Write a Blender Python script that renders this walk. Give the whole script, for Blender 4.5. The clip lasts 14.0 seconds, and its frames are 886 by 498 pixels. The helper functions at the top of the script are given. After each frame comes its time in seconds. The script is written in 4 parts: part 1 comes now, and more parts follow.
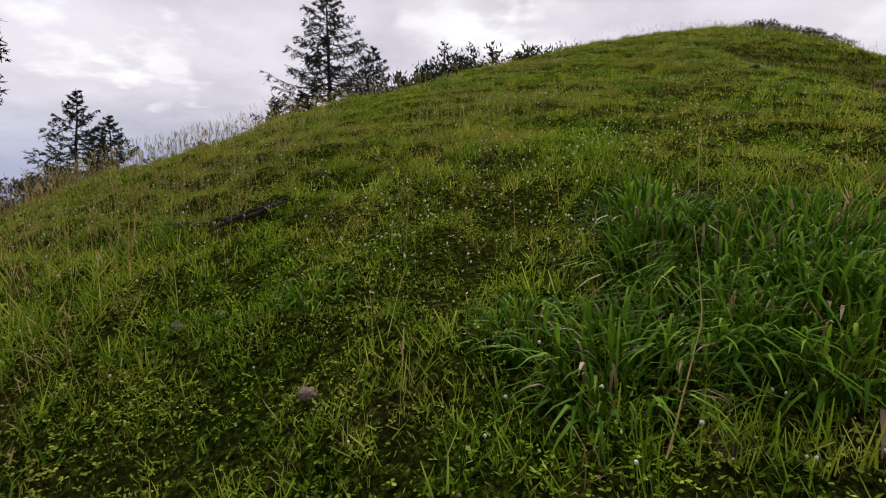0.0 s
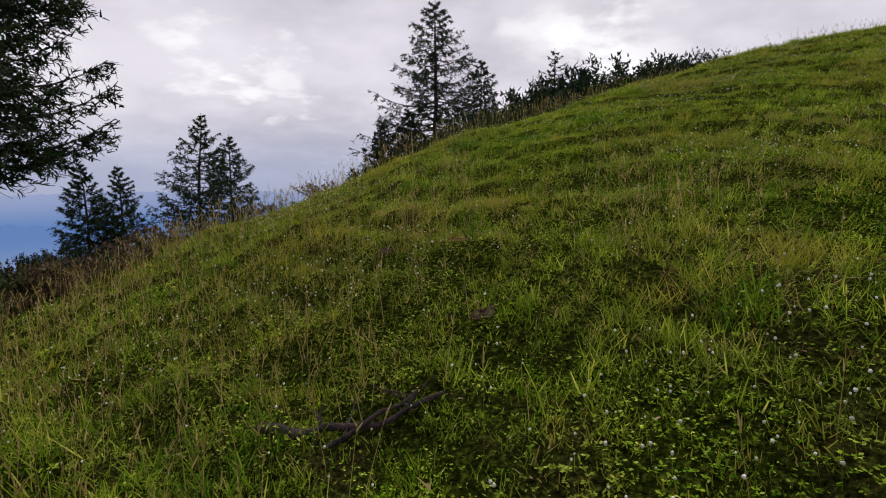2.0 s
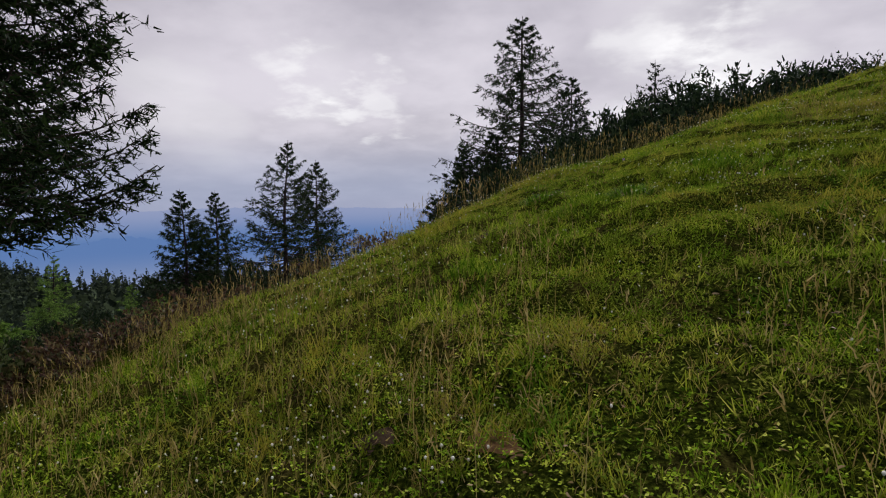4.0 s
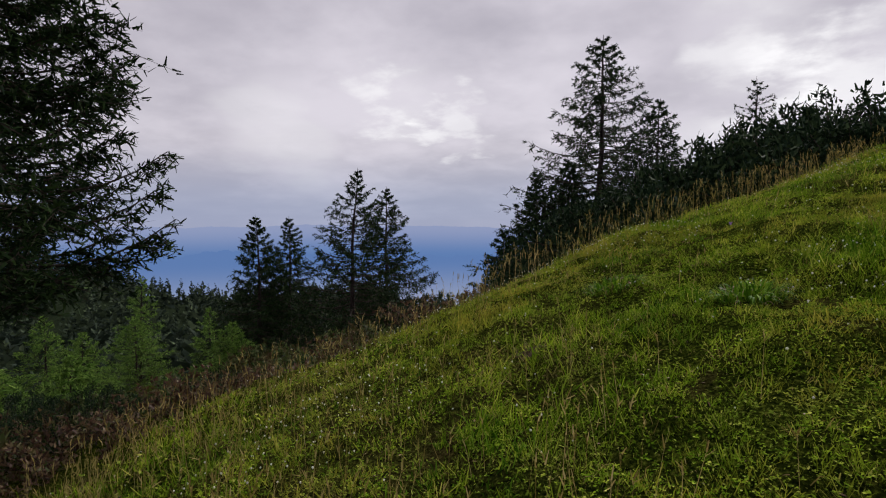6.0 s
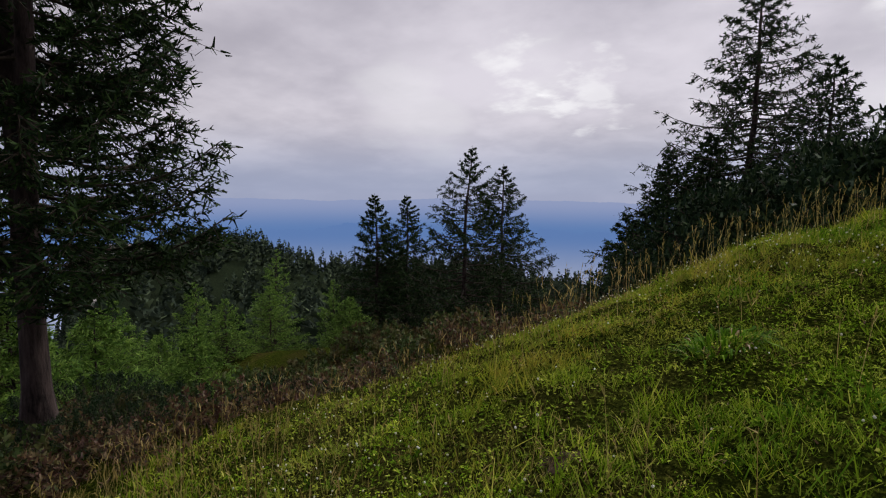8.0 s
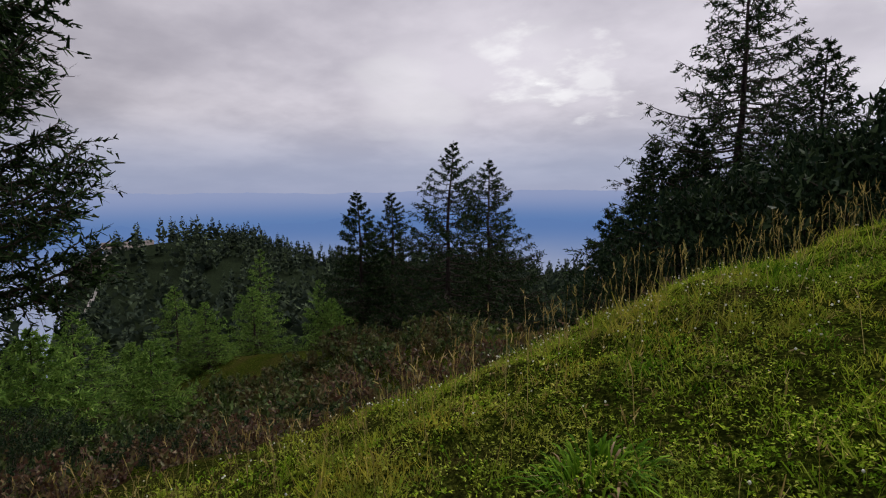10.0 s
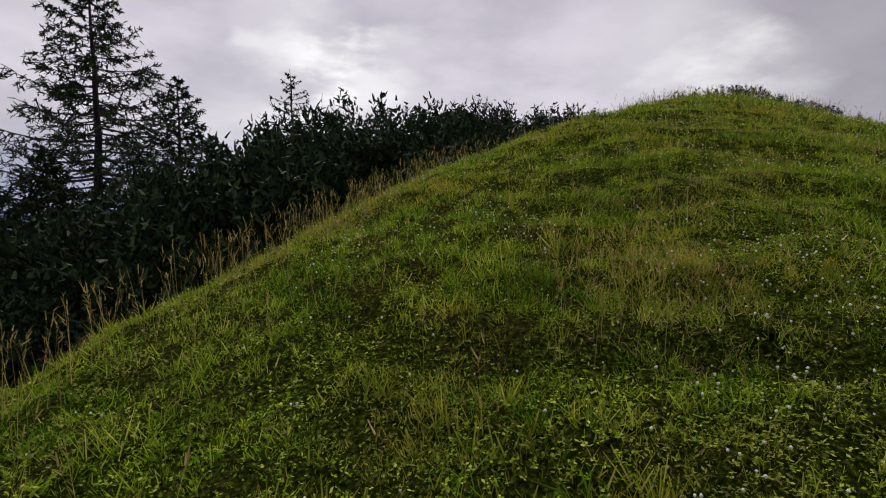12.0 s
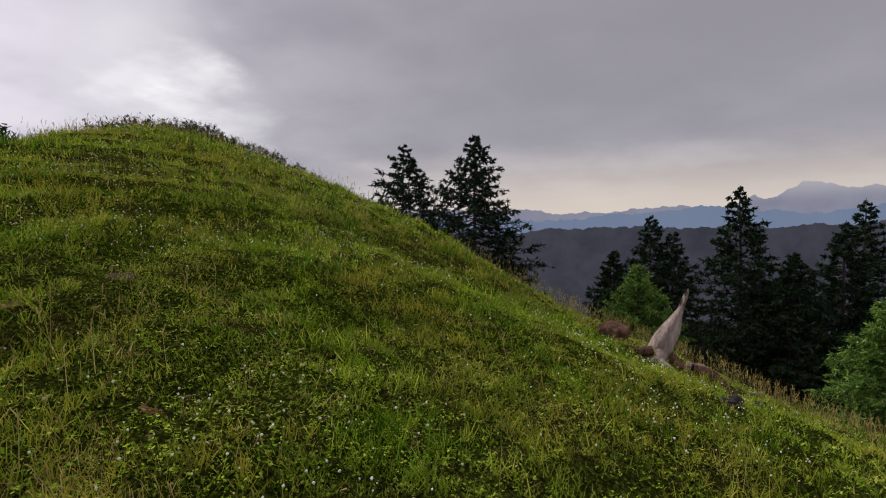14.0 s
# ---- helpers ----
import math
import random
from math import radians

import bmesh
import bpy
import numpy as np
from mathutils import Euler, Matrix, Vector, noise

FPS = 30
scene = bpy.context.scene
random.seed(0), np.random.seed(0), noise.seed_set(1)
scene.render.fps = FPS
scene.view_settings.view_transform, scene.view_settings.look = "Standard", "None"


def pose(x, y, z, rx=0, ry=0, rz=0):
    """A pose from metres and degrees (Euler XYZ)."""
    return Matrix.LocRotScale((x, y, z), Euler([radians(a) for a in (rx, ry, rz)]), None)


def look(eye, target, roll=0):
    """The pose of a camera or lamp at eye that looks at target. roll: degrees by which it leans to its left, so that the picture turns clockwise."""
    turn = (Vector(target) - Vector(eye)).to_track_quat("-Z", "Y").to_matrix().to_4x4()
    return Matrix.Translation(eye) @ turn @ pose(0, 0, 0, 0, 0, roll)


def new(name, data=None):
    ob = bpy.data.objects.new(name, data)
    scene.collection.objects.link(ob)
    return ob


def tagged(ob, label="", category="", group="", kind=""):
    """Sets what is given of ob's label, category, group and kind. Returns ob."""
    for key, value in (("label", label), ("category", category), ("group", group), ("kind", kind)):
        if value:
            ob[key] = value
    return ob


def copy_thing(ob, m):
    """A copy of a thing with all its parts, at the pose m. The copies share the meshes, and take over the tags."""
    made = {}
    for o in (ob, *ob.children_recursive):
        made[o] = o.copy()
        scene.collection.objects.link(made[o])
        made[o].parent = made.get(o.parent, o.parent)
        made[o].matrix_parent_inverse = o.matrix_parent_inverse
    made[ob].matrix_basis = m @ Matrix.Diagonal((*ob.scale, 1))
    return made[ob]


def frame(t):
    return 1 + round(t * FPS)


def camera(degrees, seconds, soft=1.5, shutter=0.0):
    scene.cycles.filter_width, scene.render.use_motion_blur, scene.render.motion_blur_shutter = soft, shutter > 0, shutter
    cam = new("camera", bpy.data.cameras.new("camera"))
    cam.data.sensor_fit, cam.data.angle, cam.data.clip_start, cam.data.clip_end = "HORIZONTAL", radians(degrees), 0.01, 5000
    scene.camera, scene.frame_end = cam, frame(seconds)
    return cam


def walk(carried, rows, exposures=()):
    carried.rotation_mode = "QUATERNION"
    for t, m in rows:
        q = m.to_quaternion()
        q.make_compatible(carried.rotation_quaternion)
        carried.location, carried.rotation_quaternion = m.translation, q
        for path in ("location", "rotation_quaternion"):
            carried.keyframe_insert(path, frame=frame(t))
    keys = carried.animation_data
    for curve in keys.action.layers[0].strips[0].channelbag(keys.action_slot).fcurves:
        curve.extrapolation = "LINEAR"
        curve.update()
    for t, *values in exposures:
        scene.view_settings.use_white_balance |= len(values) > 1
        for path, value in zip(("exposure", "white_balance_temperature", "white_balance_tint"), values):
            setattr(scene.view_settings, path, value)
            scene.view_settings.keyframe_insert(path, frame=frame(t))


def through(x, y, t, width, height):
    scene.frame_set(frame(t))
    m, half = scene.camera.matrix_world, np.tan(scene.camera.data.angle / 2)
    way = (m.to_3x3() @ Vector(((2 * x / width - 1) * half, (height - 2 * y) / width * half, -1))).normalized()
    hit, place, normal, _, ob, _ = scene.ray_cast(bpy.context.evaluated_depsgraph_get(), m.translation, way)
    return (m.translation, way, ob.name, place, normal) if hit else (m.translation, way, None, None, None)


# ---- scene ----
# ------------------------------------------------------------------ camera
cam = camera(81.1, 14.0, soft=1.15)
PATH = [
    (0, 0.000, 0.000, 0.000, 0.00, -7.73, -0.36),
    (0.5, -0.200, 0.414, 0.203, 3.43, -7.79, -0.17),
    (1, -0.309, 0.888, 0.291, 6.43, -7.88, -0.51),
    (1.5, -0.491, 1.277, 0.530, 9.22, -7.42, -0.69),
    (2, -0.747, 1.734, 0.751, 10.52, -6.89, -0.41),
    (2.5, -0.805, 2.174, 0.854, 12.00, -6.06, -1.00),
    (3, -0.762, 2.614, 1.038, 14.03, -5.12, -1.17),
    (3.5, -0.860, 3.125, 1.208, 16.54, -4.70, -0.24),
    (4, -0.869, 3.590, 1.336, 20.30, -5.06, -0.57),
    (4.2, -0.876, 3.774, 1.431, 21.67, -5.31, -0.58),
    (6.5, -1.140, 5.552, 1.999, 29.79, -2.41, -0.07),
    (7, -1.192, 5.914, 2.033, 31.16, -2.58, -0.32),
    (7.5, -1.106, 6.363, 2.184, 35.12, -3.94, 0.01),
    (8, -1.137, 6.740, 2.265, 42.88, -5.82, 0.54),
    (8.2, -1.188, 6.884, 2.363, 46.44, -6.33, 0.91),
    (10.3, -0.948, 8.507, 2.633, 41.04, -7.11, -1.33),
    (10.5, -0.882, 8.708, 2.671, 33.86, -7.00, -0.62),
    (11, -0.733, 9.261, 2.821, 16.22, -7.52, -0.77),
    (11.5, -0.590, 9.711, 2.981, -1.10, -7.00, -0.46),
    (12, -0.287, 10.066, 3.078, -16.82, -5.18, -0.39),
    (12.5, -0.015, 10.389, 3.215, -30.73, -4.09, -0.77),
    (13, 0.179, 10.638, 3.418, -44.65, -4.03, -1.79),
    (13.5, 0.558, 10.809, 3.492, -58.29, -3.77, -1.33),
    (14, 0.955, 10.959, 3.656, -70.63, -3.58, -0.97),
]
walk(cam, [(t, pose(x, y, z, 90 + pitch, 0, yaw) @ pose(0, 0, 0, 0, 0, lean)) for t, x, y, z, yaw, pitch, lean in PATH],
     exposures=[(0.0, 0.24), (1.5, 0.22), (3.0, 0.0), (6.5, 0.0), (11.0, 0.0), (12.5, 0.0), (14.0, 0.12)])


# ------------------------------------------------------------------ node helpers
def nodes_of(tree):
    tree.nodes.clear()
    return tree.nodes.new, tree.links.new


def mix_colors(add, link, fac, a, b, blend="MIX"):
    n = add("ShaderNodeMix")
    n.data_type, n.blend_type = "RGBA", blend
    for socket, value in ((n.inputs[0], fac), (n.inputs[6], a), (n.inputs[7], b)):
        if isinstance(value, (int, float)):
            socket.default_value = value
        elif isinstance(value, tuple):
            socket.default_value = (*value, 1)
        else:
            link(value, socket)
    return n.outputs[2]


def calc(add, link, op, a, b=0.0, c=0.0):
    n = add("ShaderNodeMath")
    n.operation = op
    for socket, value in zip(n.inputs, (a, b, c)):
        if isinstance(value, (int, float)):
            socket.default_value = value
        else:
            link(value, socket)
    return n.outputs[0]


def ramp(add, link, value, stops):
    n = add("ShaderNodeValToRGB")
    e = n.color_ramp.elements
    while len(e) < len(stops):
        e.new(0.5)
    for el, (pos, col) in zip(e, stops):
        el.position, el.color = pos, (*col, 1)
    link(value, n.inputs[0])
    return n.outputs[0]


def noise_of(add, link, vector, scale, detail=3.0, rough=0.55):
    n = add("ShaderNodeTexNoise")
    n.inputs["Scale"].default_value, n.inputs["Detail"].default_value = scale, detail
    n.inputs["Roughness"].default_value = rough
    link(vector, n.inputs["Vector"])
    return n.outputs["Fac"]


def span(add, link, value, lo, hi, to_lo=0.0, to_hi=1.0):
    n = add("ShaderNodeMapRange")
    n.interpolation_type = "SMOOTHSTEP"
    link(value, n.inputs[0])
    for k, v in enumerate((lo, hi, to_lo, to_hi)):
        n.inputs[k + 1].default_value = v
    return n.outputs[0]


# ------------------------------------------------------------------ sky and sun
def heading(az, el):
    """Direction for an azimuth (degrees left of +y) and an elevation."""
    a, e = radians(az), radians(el)
    return Vector((-math.sin(a) * math.cos(e), math.cos(a) * math.cos(e), math.sin(e)))


SUN_AZ, SUN_EL = -4.0, 32.0
world = bpy.data.worlds.new("overcast_sky")
scene.world = world
world.use_nodes = True
add, link = nodes_of(world.node_tree)
coord = add("ShaderNodeTexCoord").outputs["Generated"]
sep = add("ShaderNodeSeparateXYZ")
link(coord, sep.inputs[0])
sky = add("ShaderNodeTexSky")
sky.sky_type, sky.sun_disc = "NISHITA", False
sky.sun_elevation, sky.sun_rotation = radians(SUN_EL), radians(-SUN_AZ)
sky.altitude = 1700
clear = add("ShaderNodeBackground")
link(sky.outputs[0], clear.inputs["Color"])
clear.inputs["Strength"].default_value = 0.06
# the cloud deck, seen in perspective: direction projected on a high plane
up = calc(add, link, "ADD", calc(add, link, "MAXIMUM", sep.outputs["Z"], 0.0), 0.22)
plane = add("ShaderNodeCombineXYZ")
link(calc(add, link, "DIVIDE", sep.outputs["X"], up), plane.inputs[0])
link(calc(add, link, "DIVIDE", sep.outputs["Y"], up), plane.inputs[1])
big = noise_of(add, link, plane.outputs[0], 0.8, 5.0, 0.5)
small = noise_of(add, link, plane.outputs[0], 2.4, 6.0, 0.55)
lump = calc(add, link, "ADD", calc(add, link, "MULTIPLY", big, 0.65), calc(add, link, "MULTIPLY", small, 0.35))
thick = span(add, link, lump, 0.36, 0.64)
deck = mix_colors(add, link, thick, (0.765, 0.72, 0.79), (0.48, 0.45, 0.515))
# thinner cloud round the veiled sun, heavier cloud away from it
toward = add("ShaderNodeVectorMath")
toward.operation = "DOT_PRODUCT"
link(coord, toward.inputs[0])
toward.inputs[1].default_value = heading(14, 16)
deck = mix_colors(add, link, span(add, link, toward.outputs["Value"], 0.0, 0.97, 0.56, 1.07), (0.0, 0.0, 0.0), deck)
gaps = None
for az, el, width, gain in ((36.5, 13.4, 2.2, 0.5), (28.0, 11.2, 2.0, 0.55), (33.0, 12.6, 2.6, 0.25), (46.0, 9.0, 3.2, 0.3), (-2.0, 17.4, 3.4, 0.4), (-0.5, 14.0, 3.0, 0.3), (-6.5, 12.6, 3.0, 0.42), (-10.5, 13.8, 2.6, 0.35), (3.0, 8.0, 3.0, 0.25), (-40.0, 18.0, 3.6, 0.32), (-47.5, 8.5, 3.4, 0.5), (-44.0, 12.0, 3.0, 0.3)):
    d = add("ShaderNodeVectorMath")
    d.operation = "DOT_PRODUCT"
    link(coord, d.inputs[0])
    d.inputs[1].default_value = heading(az, el)
    one = span(add, link, calc(add, link, "ADD", d.outputs["Value"], calc(add, link, "MULTIPLY", calc(add, link, "SUBTRACT", small, 0.5), 0.03)),
               math.cos(radians(width * 2.1)), math.cos(radians(width * 0.2)) + 0.001, 0.0, gain)
    gaps = one if gaps is None else calc(add, link, "ADD", gaps, one)
deck = mix_colors(add, link, gaps, deck, (1.02, 1.0, 1.02))
# an overcast sky is brightest overhead
lift = add("ShaderNodeVectorMath")
lift.operation = "SCALE"
link(deck, lift.inputs[0])
link(span(add, link, sep.outputs["Z"], 0.38, 1.0, 1.0, 3.3), lift.inputs["Scale"])
deck = lift.outputs[0]
# blue-grey haze towards the horizon
haze = span(add, link, sep.outputs["Z"], -0.005, 0.15, 1.0, 0.0)
warm = add("ShaderNodeVectorMath")
warm.operation = "DOT_PRODUCT"
link(coord, warm.inputs[0])
warm.inputs[1].default_value = heading(-100, 3.5)
low = mix_colors(add, link, span(add, link, warm.outputs["Value"], 0.45, 0.98), (0.30, 0.35, 0.53), (0.70, 0.61, 0.54))
deck = mix_colors(add, link, calc(add, link, "MULTIPLY", haze, 0.85), deck, low)
# a heavy cloud base over the far valley, with a paler strip below it
heavy = calc(add, link, "MULTIPLY", span(add, link, warm.outputs["Value"], 0.35, 0.98), span(add, link, calc(add, link, "ADD", sep.outputs["Z"], calc(add, link, "MULTIPLY", calc(add, link, "SUBTRACT", big, 0.5), 0.10)), 0.085, 0.135, 0.0, 0.72))
deck = mix_colors(add, link, heavy, deck, (0.30, 0.285, 0.32))
cloud = add("ShaderNodeBackground")
link(deck, cloud.inputs["Color"])
cloud.inputs["Strength"].default_value = 1.0
both = add("ShaderNodeMixShader")
both.inputs[0].default_value = 0.93
link(clear.outputs[0], both.inputs[1])
link(cloud.outputs[0], both.inputs[2])
link(both.outputs[0], add("ShaderNodeOutputWorld").inputs[0])

sun = new("sun", bpy.data.lights.new("sun", "SUN"))
sun.data.energy, sun.data.angle, sun.data.color = 2.3, radians(14), (1.0, 0.96, 0.9)
sun.matrix_world = look(heading(SUN_AZ, SUN_EL) * 60, (0, 0, 0))


# ------------------------------------------------------------------ materials
def material(name, build):
    m = bpy.data.materials.new(name)
    m.use_nodes = True
    a, l = nodes_of(m.node_tree)
    shader = build(a, l)
    l(shader, a("ShaderNodeOutputMaterial").inputs[0])
    return m


def surface(a, l, color, rough=0.8, bump=None, strength=0.3, distance=0.02, metal=0.0, spec=0.3):
    p = a("ShaderNodeBsdfPrincipled")
    if isinstance(color, tuple):
        p.inputs["Base Color"].default_value = (*color, 1)
    else:
        l(color, p.inputs["Base Color"])
    p.inputs["Roughness"].default_value, p.inputs["Metallic"].default_value = rough, metal
    p.inputs["Specular IOR Level"].default_value = spec
    if bump is not None:
        b = a("ShaderNodeBump")
        b.inputs["Strength"].default_value, b.inputs["Distance"].default_value = strength, distance
        l(bump, b.inputs["Height"])
        l(b.outputs[0], p.inputs["Normal"])
    return p.outputs[0]


def leafy(stops, patch_scale=0.6, patch=None, through=0.3, rough=0.55, spec=0.25, dapple=None):
    """Leaf, needle or blade material: each island its own tone, patches by place, some light shines through."""
    def build(a, l):
        geo = a("ShaderNodeNewGeometry")
        tone = ramp(a, l, geo.outputs["Random Per Island"], stops)
        if patch:
            where = span(a, l, noise_of(a, l, geo.outputs["Position"], patch_scale, 4.0, 0.6), 0.42, 0.62)
            tone = mix_colors(a, l, calc(a, l, "MULTIPLY", where, 0.8), tone, mix_colors(a, l, 0.72, tone, patch))
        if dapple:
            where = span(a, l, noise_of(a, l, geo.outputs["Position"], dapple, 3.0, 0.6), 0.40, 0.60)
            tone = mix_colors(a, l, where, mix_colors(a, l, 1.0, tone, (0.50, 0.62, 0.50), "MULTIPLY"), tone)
        p = surface(a, l, tone, rough, spec=spec)
        t = a("ShaderNodeBsdfTranslucent")
        l(tone, t.inputs["Color"])
        m = a("ShaderNodeMixShader")
        m.inputs[0].default_value = through
        l(p, m.inputs[1])
        l(t.outputs[0], m.inputs[2])
        return m.outputs[0]
    return build


def speckled(dark, light, scale, bump_scale=None, rough=0.9, strength=0.5, distance=0.02, stretch=(1, 1, 1)):
    def build(a, l):
        pos = a("ShaderNodeTexCoord").outputs["Object"]
        m = a("ShaderNodeMapping")
        m.inputs["Scale"].default_value = stretch
        l(pos, m.inputs["Vector"])
        fine = noise_of(a, l, m.outputs[0], bump_scale or scale * 4, 6.0, 0.65)
        n = calc(a, l, "ADD", calc(a, l, "MULTIPLY", noise_of(a, l, m.outputs[0], scale, 4.0), 0.6), calc(a, l, "MULTIPLY", fine, 0.4))
        col = ramp(a, l, n, ((0.36, dark), (0.66, light)))
        return surface(a, l, col, rough, fine, strength, distance, spec=0.1)
    return build


def turf(a, l):
    pos = a("ShaderNodeNewGeometry").outputs["Position"]
    fine = noise_of(a, l, pos, 34.0, 6.0, 0.75)
    mid = noise_of(a, l, pos, 2.3, 5.0, 0.6)
    wide = noise_of(a, l, pos, 0.35, 3.0)
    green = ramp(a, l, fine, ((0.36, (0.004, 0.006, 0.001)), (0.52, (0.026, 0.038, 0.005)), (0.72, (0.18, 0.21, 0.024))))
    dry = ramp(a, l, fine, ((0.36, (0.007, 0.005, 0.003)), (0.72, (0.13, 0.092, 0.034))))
    col = mix_colors(a, l, calc(a, l, "MULTIPLY", span(a, l, mid, 0.5, 0.72), 0.65), green, dry)
    col = mix_colors(a, l, calc(a, l, "MULTIPLY", span(a, l, wide, 0.45, 0.7), 0.4), col, dry)
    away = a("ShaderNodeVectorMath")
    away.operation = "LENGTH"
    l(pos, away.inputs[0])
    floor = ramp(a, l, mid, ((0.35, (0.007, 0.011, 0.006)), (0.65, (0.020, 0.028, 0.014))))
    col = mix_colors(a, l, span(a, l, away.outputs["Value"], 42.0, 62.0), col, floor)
    return surface(a, l, col, 1.0, fine, 1.0, 0.06, spec=0.0)


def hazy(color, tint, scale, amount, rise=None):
    """Far land as emission, with blue air haze painted into its colour; rise is (low z, high z, colour there): the
    painted haze thickens with height.
    """
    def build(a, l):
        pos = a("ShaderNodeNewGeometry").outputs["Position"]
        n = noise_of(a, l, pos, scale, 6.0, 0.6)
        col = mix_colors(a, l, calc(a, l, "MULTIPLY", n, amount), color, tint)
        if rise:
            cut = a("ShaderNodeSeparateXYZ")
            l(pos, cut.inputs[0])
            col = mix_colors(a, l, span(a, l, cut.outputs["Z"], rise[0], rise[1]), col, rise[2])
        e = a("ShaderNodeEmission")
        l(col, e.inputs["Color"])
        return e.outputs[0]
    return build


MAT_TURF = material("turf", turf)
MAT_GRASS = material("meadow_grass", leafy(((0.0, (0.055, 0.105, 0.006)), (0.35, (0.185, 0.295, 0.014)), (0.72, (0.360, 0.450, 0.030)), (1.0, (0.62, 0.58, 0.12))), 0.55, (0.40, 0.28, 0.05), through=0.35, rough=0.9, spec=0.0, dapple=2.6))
MAT_LUSH = material("lush_grass", leafy(((0.0, (0.022, 0.062, 0.003)), (0.55, (0.060, 0.140, 0.006)), (1.0, (0.17, 0.29, 0.022))), rough=0.6, spec=0.02))
MAT_STRAW = material("straw", leafy(((0.0, (0.16, 0.12, 0.03)), (0.5, (0.30, 0.22, 0.07)), (1.0, (0.48, 0.38, 0.16))), 0.7, (0.16, 0.16, 0.03), 0.3, spec=0.03))
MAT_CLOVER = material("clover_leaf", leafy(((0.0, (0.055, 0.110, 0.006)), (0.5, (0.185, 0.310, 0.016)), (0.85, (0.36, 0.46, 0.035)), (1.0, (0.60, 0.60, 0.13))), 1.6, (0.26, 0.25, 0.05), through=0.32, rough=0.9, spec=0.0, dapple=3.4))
MAT_PETAL = material("clover_flower", leafy(((0.0, (0.50, 0.48, 0.36)), (0.6, (0.66, 0.65, 0.55)), (1.0, (0.78, 0.77, 0.70))), through=0.2))
MAT_LARCH = material("larch_needles", leafy(((0.0, (0.008, 0.016, 0.007)), (0.6, (0.017, 0.034, 0.011)), (1.0, (0.042, 0.075, 0.020))), through=0.12, spec=0.03))
MAT_YOUNG = material("young_larch_needles", leafy(((0.0, (0.045, 0.095, 0.018)), (0.6, (0.125, 0.220, 0.040)), (1.0, (0.25, 0.37, 0.075))), through=0.35, spec=0.02))
MAT_SPRUCE = material("spruce_needles", leafy(((0.0, (0.008, 0.016, 0.009)), (0.6, (0.015, 0.028, 0.013)), (1.0, (0.030, 0.050, 0.020))), through=0.06, spec=0.03))
MAT_MUGO = material("mountain_pine_needles", leafy(((0.0, (0.008, 0.018, 0.009)), (0.6, (0.018, 0.034, 0.014)), (1.0, (0.045, 0.070, 0.026))), through=0.06, spec=0.03))
MAT_SHRUB = material("shrub_leaves", leafy(((0.0, (0.010, 0.022, 0.006)), (0.5, (0.040, 0.070, 0.016)), (0.85, (0.09, 0.13, 0.035)), (1.0, (0.17, 0.19, 0.08))), 0.9, (0.12, 0.06, 0.03), spec=0.12))
MAT_RED = material("bilberry_leaves", leafy(((0.0, (0.035, 0.016, 0.010)), (0.4, (0.085, 0.042, 0.024)), (0.7, (0.15, 0.10, 0.045)), (1.0, (0.06, 0.085, 0.022)))))
MAT_WOODS = material("far_woods", leafy(((0.0, (0.018, 0.028, 0.020)), (0.5, (0.036, 0.052, 0.034)), (0.8, (0.060, 0.082, 0.048)), (1.0, (0.10, 0.135, 0.065))), through=0.1, rough=0.9, spec=0.05))
MAT_BARK = material("bark", speckled((0.008, 0.006, 0.006), (0.085, 0.062, 0.058), 7.0, 30.0, 0.95, 0.9, 0.03, (1, 1, 0.25)))
MAT_TWIG = material("twig", speckled((0.020, 0.016, 0.012), (0.075, 0.058, 0.045), 8.0, 40.0))
MAT_DEADWOOD = material("dead_wood", speckled((0.10, 0.075, 0.060), (0.46, 0.37, 0.32), 5.0, 26.0, 0.85, 1.0, 0.03, (1, 1, 0.16)))
MAT_ROT = material("rotten_wood", speckled((0.020, 0.013, 0.010), (0.16, 0.085, 0.05), 6.0, 24.0, 0.95, 1.0, 0.03))
MAT_STONE = material("stone", speckled((0.09, 0.06, 0.045), (0.25, 0.19, 0.145), 14.0, 60.0, 0.9, 0.6, 0.01))
MAT_DUNG = material("dark_stone", speckled((0.012, 0.011, 0.010), (0.045, 0.042, 0.038), 12.0, 40.0, 0.85, 0.8, 0.02))
MAT_DEADLEAF = material("dead_leaf", leafy(((0.0, (0.06, 0.030, 0.014)), (0.5, (0.18, 0.11, 0.045)), (1.0, (0.36, 0.27, 0.13))), through=0.15))
MAT_EARTH = material("bare_earth", speckled((0.030, 0.020, 0.012), (0.12, 0.08, 0.05), 9.0, 45.0, 0.95, 0.9, 0.03))
MAT_DRYEARTH = material("dry_earth", speckled((0.08, 0.042, 0.018), (0.24, 0.14, 0.06), 9.0, 45.0, 0.95, 0.9, 0.03))
MAT_VIOLET = material("violet_petal", leafy(((0.0, (0.24, 0.10, 0.40)), (1.0, (0.45, 0.25, 0.62))), through=0.3))
MAT_TRAIL = material("gravel_trail", speckled((0.20, 0.19, 0.17), (0.34, 0.32, 0.29), 0.3, 2.0))
MAT_WALL = material("render_wall", speckled((0.40, 0.38, 0.36), (0.56, 0.54, 0.50), 0.5, 3.0))
MAT_ROOF = material("roof_sheet", speckled((0.14, 0.12, 0.11), (0.24, 0.21, 0.19), 0.5, 3.0))
MAT_PANE = material("dark_pane", lambda a, l: surface(a, l, (0.02, 0.025, 0.03), 0.1, spec=0.5))


